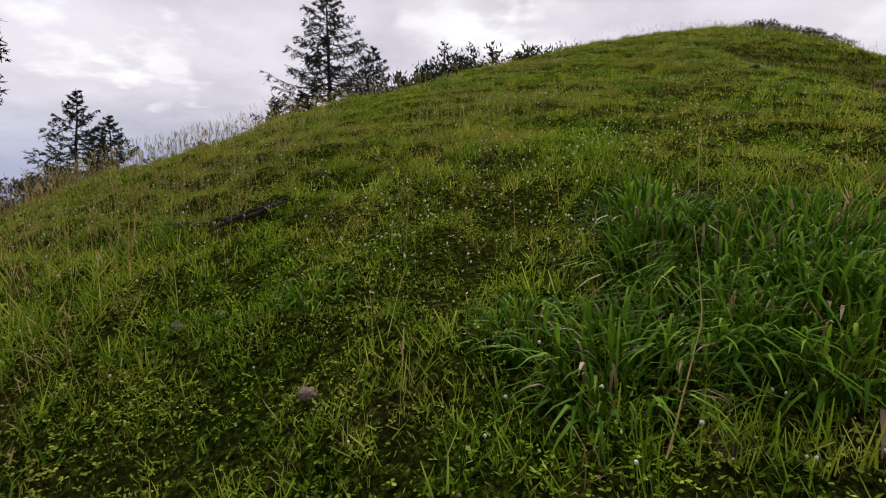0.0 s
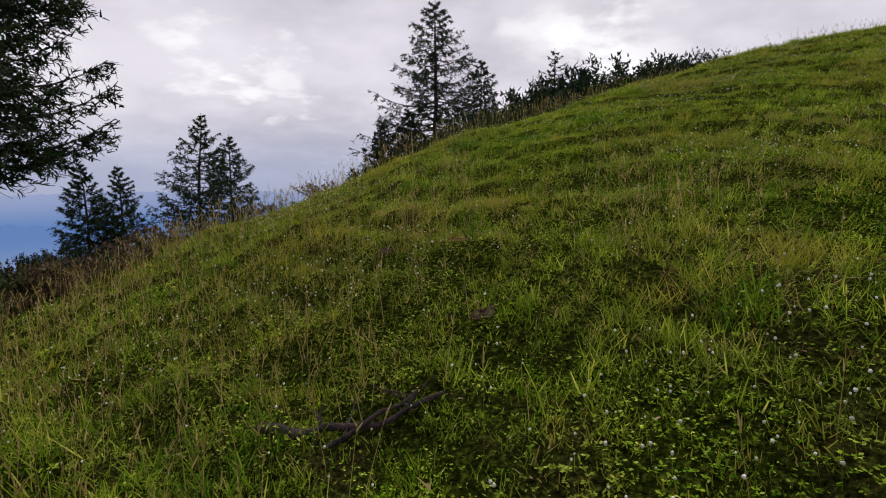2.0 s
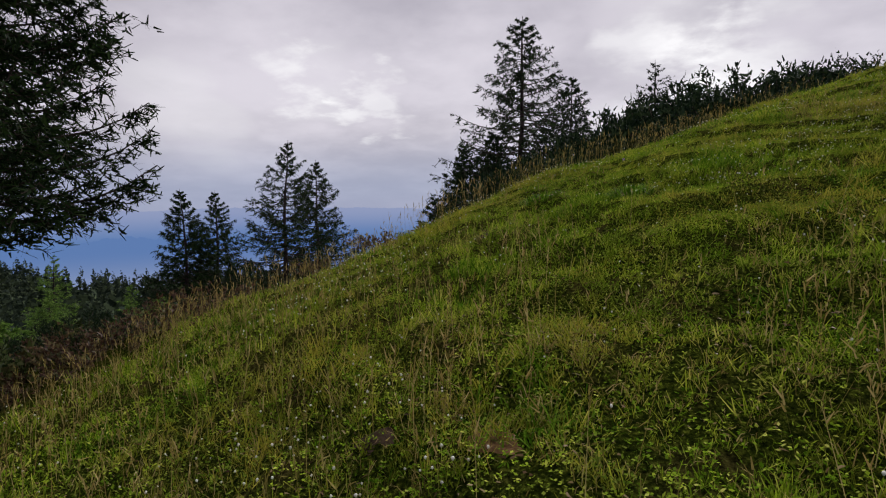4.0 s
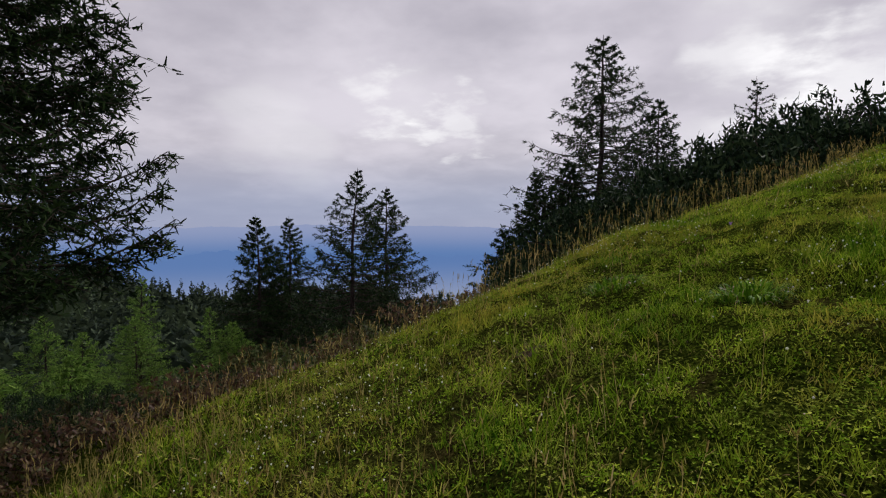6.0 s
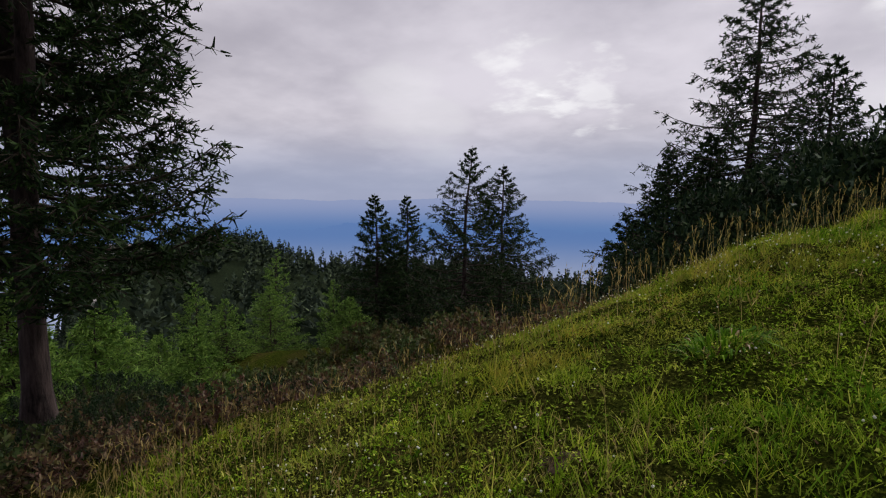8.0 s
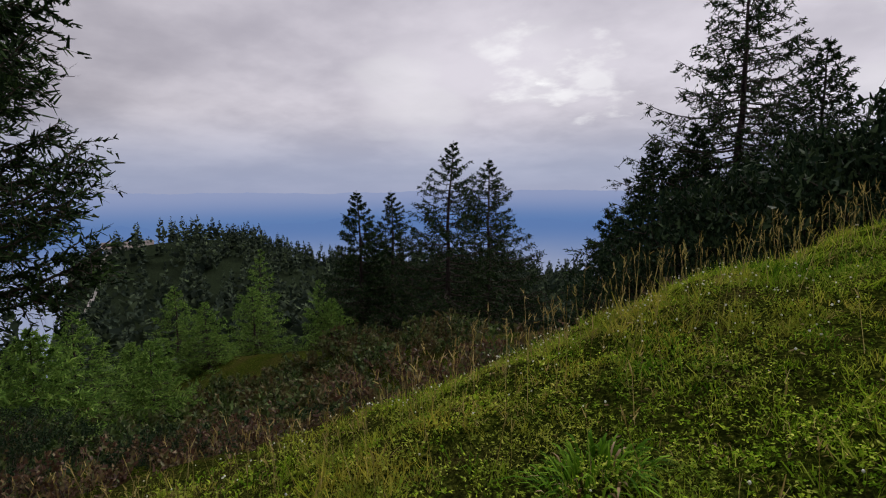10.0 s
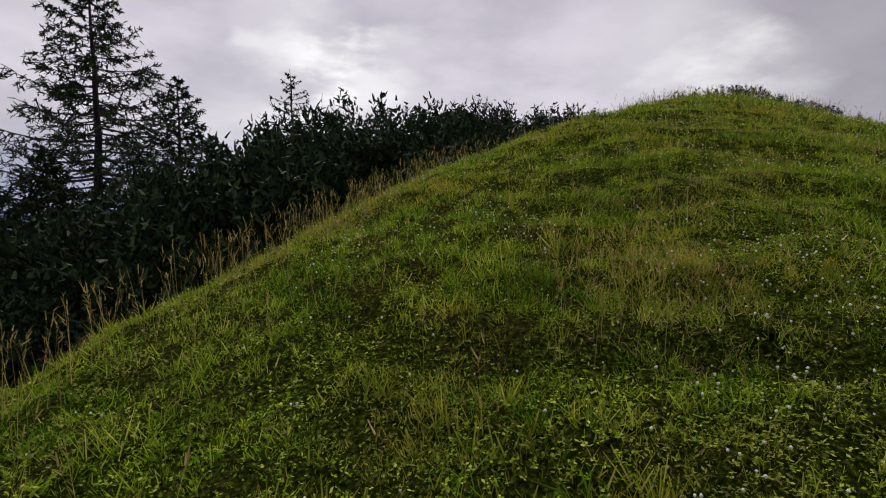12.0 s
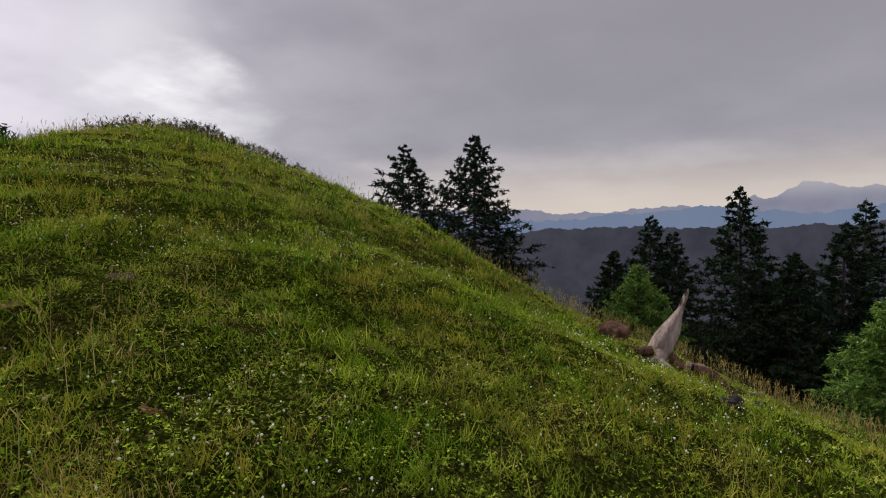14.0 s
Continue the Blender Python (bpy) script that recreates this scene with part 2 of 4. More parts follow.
# ------------------------------------------------------------------ the lie of the land
def soft(u, w):
    return w * np.logaddexp(0, np.clip(u / w, -60, 60))


def step(lo, hi, v):
    s = np.clip((v - lo) / (hi - lo), 0, 1)
    return s * s * (3 - 2 * s)


def edge(y):
    """x of the meadow's left border, where the scrub begins."""
    return np.where(np.asarray(y) < 8, -6.0 + 0.25 * (np.asarray(y) - 8.0), -6.0 + 0.62 * (np.asarray(y) - 8.0))


def land(x, y):
    """Height of the ground, in metres, at x, y (numbers or arrays)."""
    x, y = np.asarray(x, float), np.asarray(y, float)
    yc = np.clip(y, -10, 34)
    z = 1.167 -0.0382 * x +0.1761 * (y - 10)
    # the knoll's summit, and the swell below it
    z = z + 3.419 * np.exp(-((x - 15.15) ** 2 + (y - 26.65) ** 2) / 180.33)
    z = z + 0.820 * np.exp(-((x - 5.64) ** 2 + (y - 15.40) ** 2) / 76.84)
    # the slopes that fall away to either side and behind
    z = z - 0.295 * soft(-1.246 + 0.1433 * (yc - 10) + 0.05530 * (yc - 10) ** 2 - x, 1.2)
    z = z - 0.275 * soft(x * 0.9548 + y * -0.2974 - 6.662, 1.5)
    z = z + 0.647 * soft(np.minimum(y, 33) - 30.17 + 0.143 * x, 2.0) * step(12, 0, x) - 0.35 * soft(y - 37, 2.0)
    # small unevenness of the turf
    z = z - 0.42 * step(8.5, 12.5, y) * step(25.0, 17.5, y) * np.minimum(soft(edge(y) - 0.1 - x, 0.5), 6.5)
    z = z + 0.045 * np.sin(1.9 * x + 0.7 * y) * np.sin(1.3 * y - 0.5 * x) + 0.03 * np.sin(4.1 * x - 2.3 * y) * np.sin(3.7 * y + 1.1)
    # low terraces that follow the contours
    z = z + 0.033 * np.sin(z * 24 + 2.2 * np.sin(0.9 * x + 0.4 * y) + 1.6 * np.sin(0.7 * y - 1.3 * x)) * (0.6 + 0.4 * np.sin(0.8 * x - 0.5 * y))
    z = z + 0.15 * np.exp(-((x - 9) ** 2 + (y - 22) ** 2) / 22) - 0.30 * np.exp(-((x - 6.8) ** 2 + (y - 22.3) ** 2) / 5.5) - 0.2 * np.exp(-((x - 9.8) ** 2 + (y - 23.6) ** 2) / 4.0)
    z = z - 0.42 * step(5.9, 8.3, x) * step(15.5, 12.0, y)
    z = z + 0.15 * np.exp(-((x + 2.9) / 1.3) ** 2 - ((y - 12.4) / 2.3) ** 2)
    # small hummocks and hollows of the grazed sod
    z = z + 0.018 * np.sin(8.3 * x + 2.1 * y + 2 * np.sin(2.7 * y)) * np.sin(7.1 * y - 2.6 * x + 1.5 * np.sin(3.3 * x))
    # the valleys around, and the wooded hill across
    r = np.hypot(x, y - 14)
    far = -9 - 55 * (1 - np.exp(-np.maximum(r - 35, 0) / 130)) - 0.17 * np.maximum(r - 200, 0)
    far = far + 41 * np.exp(-(((x + 245) * 0.9 + (y - 112) * 0.42) / 62) ** 2 - (((y - 112) * 0.9 - (x + 245) * 0.42) / 95) ** 2)
    far = far + 26 * np.exp(-((x + 160) / 60) ** 2 - ((y - 190) / 70) ** 2)
    far = far + 6 * np.sin(x / 41) * np.sin(y / 37) * step(60, 160, r)
    # the open valley beside the wooded hill
    az = np.degrees(np.arctan2(-x, y - 7))
    far = far - 0.5 * np.maximum(r - 70, 0) * step(78.5, 83, az) * step(125, 112, az)
    return z + (far - z) * step(36, 85, r)


# ------------------------------------------------------------------ mesh helpers
def mesh_of(name, verts, faces, mat, smooth=False):
    """A mesh from arrays: verts (n, 3) and faces, a list of (m, k) index arrays."""
    me = bpy.data.meshes.new(name)
    verts = np.asarray(verts, np.float32)
    faces = [np.asarray(fa, np.int32) for fa in faces if len(fa)]
    me.vertices.add(len(verts))
    me.vertices.foreach_set("co", verts.ravel())
    loops = np.concatenate([fa.ravel() for fa in faces])
    sizes = np.concatenate([np.full(len(fa), fa.shape[1], np.int32) for fa in faces])
    me.loops.add(len(loops))
    me.loops.foreach_set("vertex_index", loops)
    me.polygons.add(len(sizes))
    me.polygons.foreach_set("loop_start", np.concatenate([[0], np.cumsum(sizes)[:-1]]).astype(np.int32))
    if smooth:
        me.polygons.foreach_set("use_smooth", np.ones(len(sizes), bool))
    me.update(calc_edges=True)
    me.materials.append(mat)
    return me


def part(name, me, parent, label=""):
    ob = new(name, me)
    ob.parent = parent
    return tagged(ob, label)


def thing(name, at, label, category, group="", kind=""):
    ob = new(name)
    ob.empty_display_size = 0.2
    ob.location = at
    return tagged(ob, label, category, group, kind)


class Pile:
    """Gathers tubes, blades and lumps into one mesh."""

    def __init__(self):
        self.v, self.f, self.n = [], [], 0

    def put(self, verts, faces):
        self.v.append(verts)
        for fa in faces:
            self.f.append(np.asarray(fa) + self.n)
        self.n += len(verts)

    def tube(self, pts, radii, sides=5):
        pts = np.asarray(pts, float)
        k = len(pts)
        d = np.gradient(pts, axis=0)
        d /= np.linalg.norm(d, axis=1)[:, None] + 1e-9
        ref = np.where(np.abs(d[:, 2:3]) > 0.9, np.array([[1.0, 0, 0]]), np.array([[0, 0, 1.0]]))
        u = np.cross(d, ref)
        u /= np.linalg.norm(u, axis=1)[:, None] + 1e-9
        w = np.cross(d, u)
        a = np.arange(sides) * 2 * np.pi / sides
        ring = np.cos(a)[None, :, None] * u[:, None] + np.sin(a)[None, :, None] * w[:, None]
        v = pts[:, None] + ring * np.asarray(radii, float)[:, None, None]
        i = np.arange(k - 1)[:, None] * sides
        j = np.arange(sides)[None]
        j2 = (j + 1) % sides
        f = np.stack([i + j, i + j2, i + sides + j2, i + sides + j], -1).reshape(-1, 4)
        self.put(v.reshape(-1, 3), [f])
        self.f.append(np.arange(sides)[None] + self.n - sides)

    def blades(self, base, way, length, width, rng, bend=0.0):
        """Flat tapering blades; with bend, of two pieces that droop."""
        n = len(base)
        if not n:
            return
        way = way / (np.linalg.norm(way, axis=1)[:, None] + 1e-9)
        side = np.cross(way, rng.normal(size=(n, 3)))
        side /= np.linalg.norm(side, axis=1)[:, None] + 1e-9
        length, width = np.broadcast_to(length, n)[:, None], np.broadcast_to(width, n)[:, None]
        i = np.arange(n)[:, None]
        if bend:
            mid = base + way * length * 0.55
            lean = way * [1, 1, 0] + rng.normal(size=(n, 3)) * [0.35, 0.35, 0]
            tip = mid + (way * (1 - bend) + lean * bend - np.array([0, 0, bend * 0.45])) * length * 0.5
            v = np.stack([base - side * width * 0.5, base + side * width * 0.5, mid + side * width * 0.45, mid - side * width * 0.45, tip], 1)
            self.put(v.reshape(-1, 3), [i * 5 + [0, 1, 2, 3], i * 5 + [3, 2, 4]])
        else:
            tip = base + way * length
            v = np.stack([base - side * width * 0.5, base + side * width * 0.5, tip + side * width * 0.18, tip - side * width * 0.18], 1)
            self.put(v.reshape(-1, 3), [i * 4 + [0, 1, 2, 3]])

    def mesh(self, name, mat, smooth=False):
        by = {}
        for fa in self.f:
            by.setdefault(fa.shape[1], []).append(fa)
        return mesh_of(name, np.concatenate(self.v), [np.concatenate(x) for x in by.values()], mat, smooth)


# ------------------------------------------------------------------ ground, one sheet to the horizon
def build_ground():
    rings = np.concatenate([np.arange(0.05, 16, 0.14), np.arange(16, 24, 0.25), np.arange(24, 45, 0.6), 45 * 1.06 ** np.arange(1, 72)])
    n = 560
    a = np.arange(n) * 2 * np.pi / n
    x = 2 + rings[:, None] * np.cos(a)
    y = 12 + rings[:, None] * np.sin(a)
    v = np.stack([x, y, land(x, y)], -1).reshape(-1, 3)
    i = np.arange(len(rings) - 1)[:, None] * n
    j = np.arange(n)[None]
    f = np.stack([i + j, i + (j + 1) % n, i + n + (j + 1) % n, i + n + j], -1).reshape(-1, 4)
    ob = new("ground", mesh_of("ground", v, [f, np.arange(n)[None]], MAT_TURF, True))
    tagged(ob, "uneven turf of an alpine meadow falling away into valleys", "ground", kind="structure")


build_ground()


def ridge(name, radius, az0, az1, top, depth, mat, seed, label, rough=0.25, peaks=()):
    """A far ridge: a curved slope whose crest follows elevations in degrees; peaks are (azimuth, width, degrees)."""
    n = int((az1 - az0) * 8)
    az = np.linspace(az0, az1, n)
    rng = np.random.default_rng(seed)
    el = np.full(n, top)
    for k in range(1, 7):
        el = el + rough / k * np.sin(az * 0.11 * k * 1.7 + rng.uniform(0, 6.3)) + rough * 0.25 / k * np.sin(az * 1.3 * k + rng.uniform(0, 6.3)) + rough * 0.16 / k ** 0.7 * np.sin(az * 4.1 * k + rng.uniform(0, 6.3))
    for pa, pw, ph in peaks:
        el = el + ph * np.exp(-np.abs((az - pa) / pw) ** 1.4)
    rows = []
    for k, s in enumerate(np.linspace(0, 1, 9)):
        rr = radius * (1 - 0.16 * s) * (1 + 0.01 * np.sin(az * 1.9 + 5 * s) * s)
        z = 2 + radius * np.tan(np.radians(el)) - depth * s
        rows.append(np.stack([-np.sin(np.radians(az)) * rr, np.cos(np.radians(az)) * rr, z], -1))
    v = np.stack(rows)
    i = np.arange(8)[:, None] * n
    j = np.arange(n - 1)[None]
    f = np.stack([i + j, i + j + 1, i + n + j + 1, i + n + j], -1).reshape(-1, 4)
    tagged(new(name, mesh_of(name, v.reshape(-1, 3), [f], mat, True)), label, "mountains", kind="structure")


# unlit far ridges: the air's haze is painted into their glowing colours
ridge("backdrop_far_range", 4600, -60, 200, -0.42, 900, material("blue_haze_glow", hazy((0.100, 0.195, 0.43), (0.13, 0.225, 0.45), 0.0012, 0.8, (-290, -25, (0.275, 0.325, 0.51)))), 3,
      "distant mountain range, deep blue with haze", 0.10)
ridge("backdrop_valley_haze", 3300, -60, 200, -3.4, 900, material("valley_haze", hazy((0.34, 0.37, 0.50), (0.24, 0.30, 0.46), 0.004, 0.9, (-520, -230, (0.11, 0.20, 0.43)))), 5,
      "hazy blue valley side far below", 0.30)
ridge("backdrop_high_peaks", 4700, -150, -60, 0.5, 900, material("haze_glow_peaks", hazy((0.17, 0.18, 0.25), (0.27, 0.27, 0.33), 0.006, 0.9, (60, 230, (0.36, 0.35, 0.39)))), 8,
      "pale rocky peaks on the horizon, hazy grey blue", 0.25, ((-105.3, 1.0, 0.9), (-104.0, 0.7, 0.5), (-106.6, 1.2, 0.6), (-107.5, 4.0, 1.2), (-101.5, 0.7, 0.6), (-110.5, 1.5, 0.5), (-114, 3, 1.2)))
ridge("backdrop_blue_range", 3900, -150, -60, -0.35, 900, material("haze_glow_range", hazy((0.13, 0.17, 0.27), (0.17, 0.21, 0.30), 0.004, 0.9)), 11,
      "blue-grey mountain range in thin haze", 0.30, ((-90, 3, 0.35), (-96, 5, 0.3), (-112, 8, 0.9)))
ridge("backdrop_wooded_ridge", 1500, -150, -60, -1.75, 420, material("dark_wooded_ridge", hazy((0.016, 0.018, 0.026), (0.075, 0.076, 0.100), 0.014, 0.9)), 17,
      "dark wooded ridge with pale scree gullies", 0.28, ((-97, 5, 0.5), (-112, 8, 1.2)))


# ------------------------------------------------------------------ trees
def conifer(name, x, y, height, spread, seed, label, needles, bare=0.12, limbs=90, droop=0.35, lift=0.5, twigs=12, tuft=5, needle=0.09,
            dense=1.0, taper=0.9, girth=0.016, lean=0.0, forks=1, sink=0.15, category="conifer", power=0.85, width=0.016, hang=0.1):
    """A conifer: tapered trunk, limbs that sag and turn up at the tip, side twigs, each set with small needle clumps."""
    rng = np.random.default_rng(seed)
    z0 = float(land(x, y)) - sink
    tree = thing(name, (x, y, z0), label, category)
    trunk, wood, crown = Pile(), Pile(), Pile()
    for fork in range(forks):
        fx = 0.0 if forks == 1 else (fork - 0.5 * (forks - 1)) * spread * 0.26
        h = height * (1 - 0.07 * fork)
        t = np.linspace(0, 1, 14)
        wob = np.cumsum(rng.normal(0, 0.004 * height, (14, 2)), axis=0) * t[:, None]
        split = np.clip((t - 0.2) / 0.2, 0, 1) if forks > 1 else t * 0 + 1
        axis = np.stack([wob[:, 0] + lean * t * height + fx * split, wob[:, 1], t * h], -1)
        rad = girth * height * ((1 - t) ** taper * 0.96 + 0.05) * (1 + 0.7 * np.exp(-t * 30))
        trunk.tube(axis, rad, 9)
        count = int(limbs * (1 if forks == 1 else 0.62))
        for k in range(count):
            s = bare + (0.985 - bare) * ((k + rng.uniform(0, 0.9)) / count) ** power
            root = np.array([np.interp(s, t, axis[:, c]) for c in range(3)])
            ang = k * 2.39996 + rng.normal(0, 0.35)
            env = 1.05 * (1 - (s - bare) / (1 - bare)) ** 0.84 * (0.6 + 0.4 * min(1.0, (s - bare) / 0.12 + 0.35)) + 0.012
            length = spread * env * rng.uniform(0.70, 1.08)
            fine = 0.45 + 0.55 * min(1.0, length / (0.35 * spread))
            out = np.array([math.cos(ang), math.sin(ang), 0.0])
            u = np.linspace(0, 1, 7)
            rise = length * (-droop * u * (1 - 0.25 * s) + lift * u ** 2.4 + 0.30 * s * s * u)
            sway = np.array([-out[1], out[0], 0]) * rng.normal(0, 0.10) * length
            limb = root + out * (u * length)[:, None] + sway * (u ** 2)[:, None] + np.array([0, 0, 1.0]) * rise[:, None]
            r0 = max(0.006, 0.012 * length + 0.004)
            wood.tube(limb, r0 * (1 - 0.8 * u), 4)
            m = max(4, int(twigs * dense * (0.25 + 1.0 * length / spread)))
            uu = rng.uniform(0.12, 1.0, m) ** 0.8
            p = np.stack([np.interp(uu, u, limb[:, c]) for c in range(3)], -1)
            side = np.where(rng.random(m) < 0.5, 1, -1)[:, None] * np.array([-out[1], out[0], 0])
            way = side * rng.uniform(0.4, 1.0, (m, 1)) + out * rng.uniform(0.3, 0.9, (m, 1)) + np.array([0, 0, 1]) * rng.normal(-0.04 - hang, 0.3, (m, 1))
            way /= np.linalg.norm(way, axis=1)[:, None]
            tl = length * rng.uniform(0.10, 0.34, m) * (1.15 - 0.6 * uu) + 0.03
            wood.blades(p, way, tl, width * 0.6, rng)
            for q in range(tuft):
                fr = rng.uniform(0.05, 1.05, m)[:, None]
                base = p + way * tl[:, None] * fr + rng.normal(0, 0.012, (m, 3))
                nw = way * 0.7 + rng.normal(0, 0.55, (m, 3)) + np.array([0, 0, 0.18])
                crown.blades(base, nw, fine * needle * rng.uniform(0.6, 1.35, m), width * rng.uniform(0.7, 1.4, m), rng)
            m2 = max(3, int(twigs * 0.7))
            uu = rng.uniform(0.15, 1.03, m2)
            base = np.stack([np.interp(uu, u, limb[:, c]) for c in range(3)], -1)
            crown.blades(base, out * 0.5 + rng.normal(0, 0.6, (m2, 3)) + np.array([0, 0, 0.2]), fine * needle * rng.uniform(0.6, 1.3, m2), width * rng.uniform(0.7, 1.4, m2), rng)
    part("trunk", trunk.mesh("trunk", MAT_BARK, True), tree)
    part("branching", wood.mesh("branching", MAT_TWIG), tree)
    part("crown", crown.mesh("crown", needles), tree)
    return tree


def larch(x, y, height, spread, seed, label, **kw):
    opts = dict(needles=MAT_LARCH, bare=0.14, limbs=165, droop=0.30, lift=0.30, twigs=24, tuft=7, needle=0.18, width=0.050, hang=0.42, power=1.15)
    opts.update(kw)
    return conifer("larch_tree", x, y, height, spread, seed, label, category="tree", **opts)


def spruce(x, y, height, spread, seed, label, **kw):
    opts = dict(needles=MAT_SPRUCE, bare=0.05, limbs=150, droop=0.40, lift=0.24, twigs=21, tuft=9, needle=0.19, width=0.070, power=1.0, hang=0.25)
    opts.update(kw)
    return conifer("spruce_tree", x, y, height, spread, seed, label, category="tree", **opts)


def top_at(x, y, z):
    return z - float(land(x, y)) + 0.15


# the old larch on the slope just below the path
conifer("larch_tree", -9.9, 8.0, 13.0, 2.9, 5, "old dark larch with two stems and bare lower trunk", MAT_LARCH, bare=0.20, limbs=165, droop=0.36, lift=0.50,
            twigs=52, tuft=9, needle=0.115, width=0.029, power=1.0, girth=0.0135, forks=2, hang=0.25, category="tree")
# the group of four below the border
larch(-29.0, 29.9, top_at(-29, 29.9, 2.45), 4.3, 11, "slim larch with a dense rounded top", bare=0.04, dense=1.5)
larch(-29.3, 33.0, top_at(-29.3, 33.0, 2.42), 4.2, 12, "slim larch with a tall bare stem", bare=0.05, dense=1.5)
larch(-21.15, 30.1, top_at(-21.15, 30.1, 5.2), 5.2, 13, "sparse larch with long upturned limbs", limbs=140, bare=0.03, dense=1.25, hang=0.3, lift=0.42)
larch(-22.5, 35.7, top_at(-22.5, 35.7, 4.5), 5.9, 14, "broad dense larch with a dark crown", limbs=180, bare=0.02, dense=1.6)
# the tall larch at the meadow's upper border and its neighbours
larch(-6.7, 31.8, top_at(-6.7, 31.8, 11.35), 6.8, 21, "tall spreading larch with gaps in its crown", limbs=200, bare=0.05, girth=0.017, dense=1.3)
larch(-4.3, 33.2, top_at(-4.3, 33.2, 8.1), 4.6, 22, "smaller larch beside the tall larch", bare=0.06)
larch(-9.3, 29.8, top_at(-9.3, 29.8, 4.4), 3.63, 23, "young dark larch under the tall larch", bare=0.03)
larch(-10.4, 28.2, top_at(-10.4, 28.2, 1.7), 2.64, 24, "low young larch at the scrub's edge", bare=0.03, limbs=60)
larch(-8.2, 31.0, top_at(-8.2, 31.0, 5.2), 3.30, 25, "young larch with many thin limbs", bare=0.03)
larch(0.3, 41.0, top_at(0.3, 41.0, 10.5), 5.0, 26, "thin larch with sparse needles", limbs=120, twigs=16, tuft=5, bare=0.04)
larch(2.3, 39.5, top_at(2.3, 39.5, 7.9), 3.96, 27, "half-bare leaning larch with thin twigs", limbs=80, twigs=10, tuft=4, lean=0.05, bare=0.04)
# trees beyond the knoll
spruce(28.1, 22.7, top_at(28.1, 22.7, 7.75), 4.6, 31, "dark spruce with two tops behind the knoll", forks=2, limbs=110)
spruce(26.5, 18.2, top_at(26.5, 18.2, 7.8), 4.0, 32, "tall pointed dark spruce behind the knoll")
# the dark stand below the stump
spruce(28.5, 5.8, top_at(28.5, 5.8, 4.9), 3.7, 41, "slender tall dark spruce with a pointed top", bare=0.06)
spruce(34.9, 9.6, top_at(34.9, 9.6, 3.6), 4.0, 42, "dark spruce in a dense stand")
spruce(36.8, 8.0, top_at(36.8, 8.0, 2.6), 3.9, 43, "dark spruce at the back of a stand")
spruce(33.5, 11.6, top_at(33.5, 11.6, 1.5), 3.2, 47, "short dark spruce at the edge of a stand")
larch(28.0, 10.3, top_at(28.0, 10.3, 1.2), 3.13, 44, "bright green young larch before dark spruces", needles=MAT_YOUNG, bare=0.05, dense=1.5, needle=0.16)
spruce(27.0, 4.1, top_at(27.0, 4.1, 1.9), 3.4, 45, "dark bushy spruce with a blunt top")
spruce(29.4, 1.5, top_at(29.4, 1.5, 3.2), 3.6, 46, "dark spruce beside a taller one")
spruce(31.0, -0.1, top_at(31.0, -0.1, 4.2), 4.0, 48, "tall dark spruce at the end of the stand")
spruce(30.6, 3.2, top_at(30.6, 3.2, 1.0), 2.8, 51, "dark spruce filling the middle of the stand")
spruce(27.6, 0.8, top_at(27.6, 0.8, -0.4), 2.8, 52, "low dark spruce at the foot of the stand")
spruce(25.6, 2.4, top_at(25.6, 2.4, -1.2), 2.6, 53, "low broad dark spruce at the wood's edge")
spruce(33.0, 4.0, top_at(33.0, 4.0, 0.6), 3.25, 49, "dark spruce deep in the stand")
larch(21.6, 2.6, top_at(21.6, 2.6, 1.2), 3.13, 50, "pale green young larch at the wood's edge", needles=MAT_YOUNG, bare=0.05, dense=1.5, needle=0.16)
# bright young larches on the slope below
for k, (x, y, top, wide) in enumerate(((-24.6, 12.6, -1.9, 2.2), (-37.0, 20.7, -3.6, 2.4), (-34.8, 21.8, -4.6, 2.2), (-38.5, 27.3, -1.9, 2.5), (-34.5, 30.2, -4.2, 2.2),
                                       (-36.0, 25.6, -4.3, 2.3), (-22.0, 9.0, -2.6, 2.0), (-30.0, 16.0, -5.0, 1.8), (-27.0, 26.0, -4.0, 2.0), (-17.5, 10.4, -1.1, 1.6), (-15.5, 8.4, -2.0, 1.3), (-19.0, 13.6, -2.2, 1.8))):
    larch(x, y, max(3.5, top_at(x, y, top)), wide * 1.15, 60 + k, "bright green young larch on the slope below", needles=MAT_YOUNG, bare=0.03, limbs=90, twigs=18, tuft=6, dense=1.2, needle=0.17, width=0.036, hang=0.1)


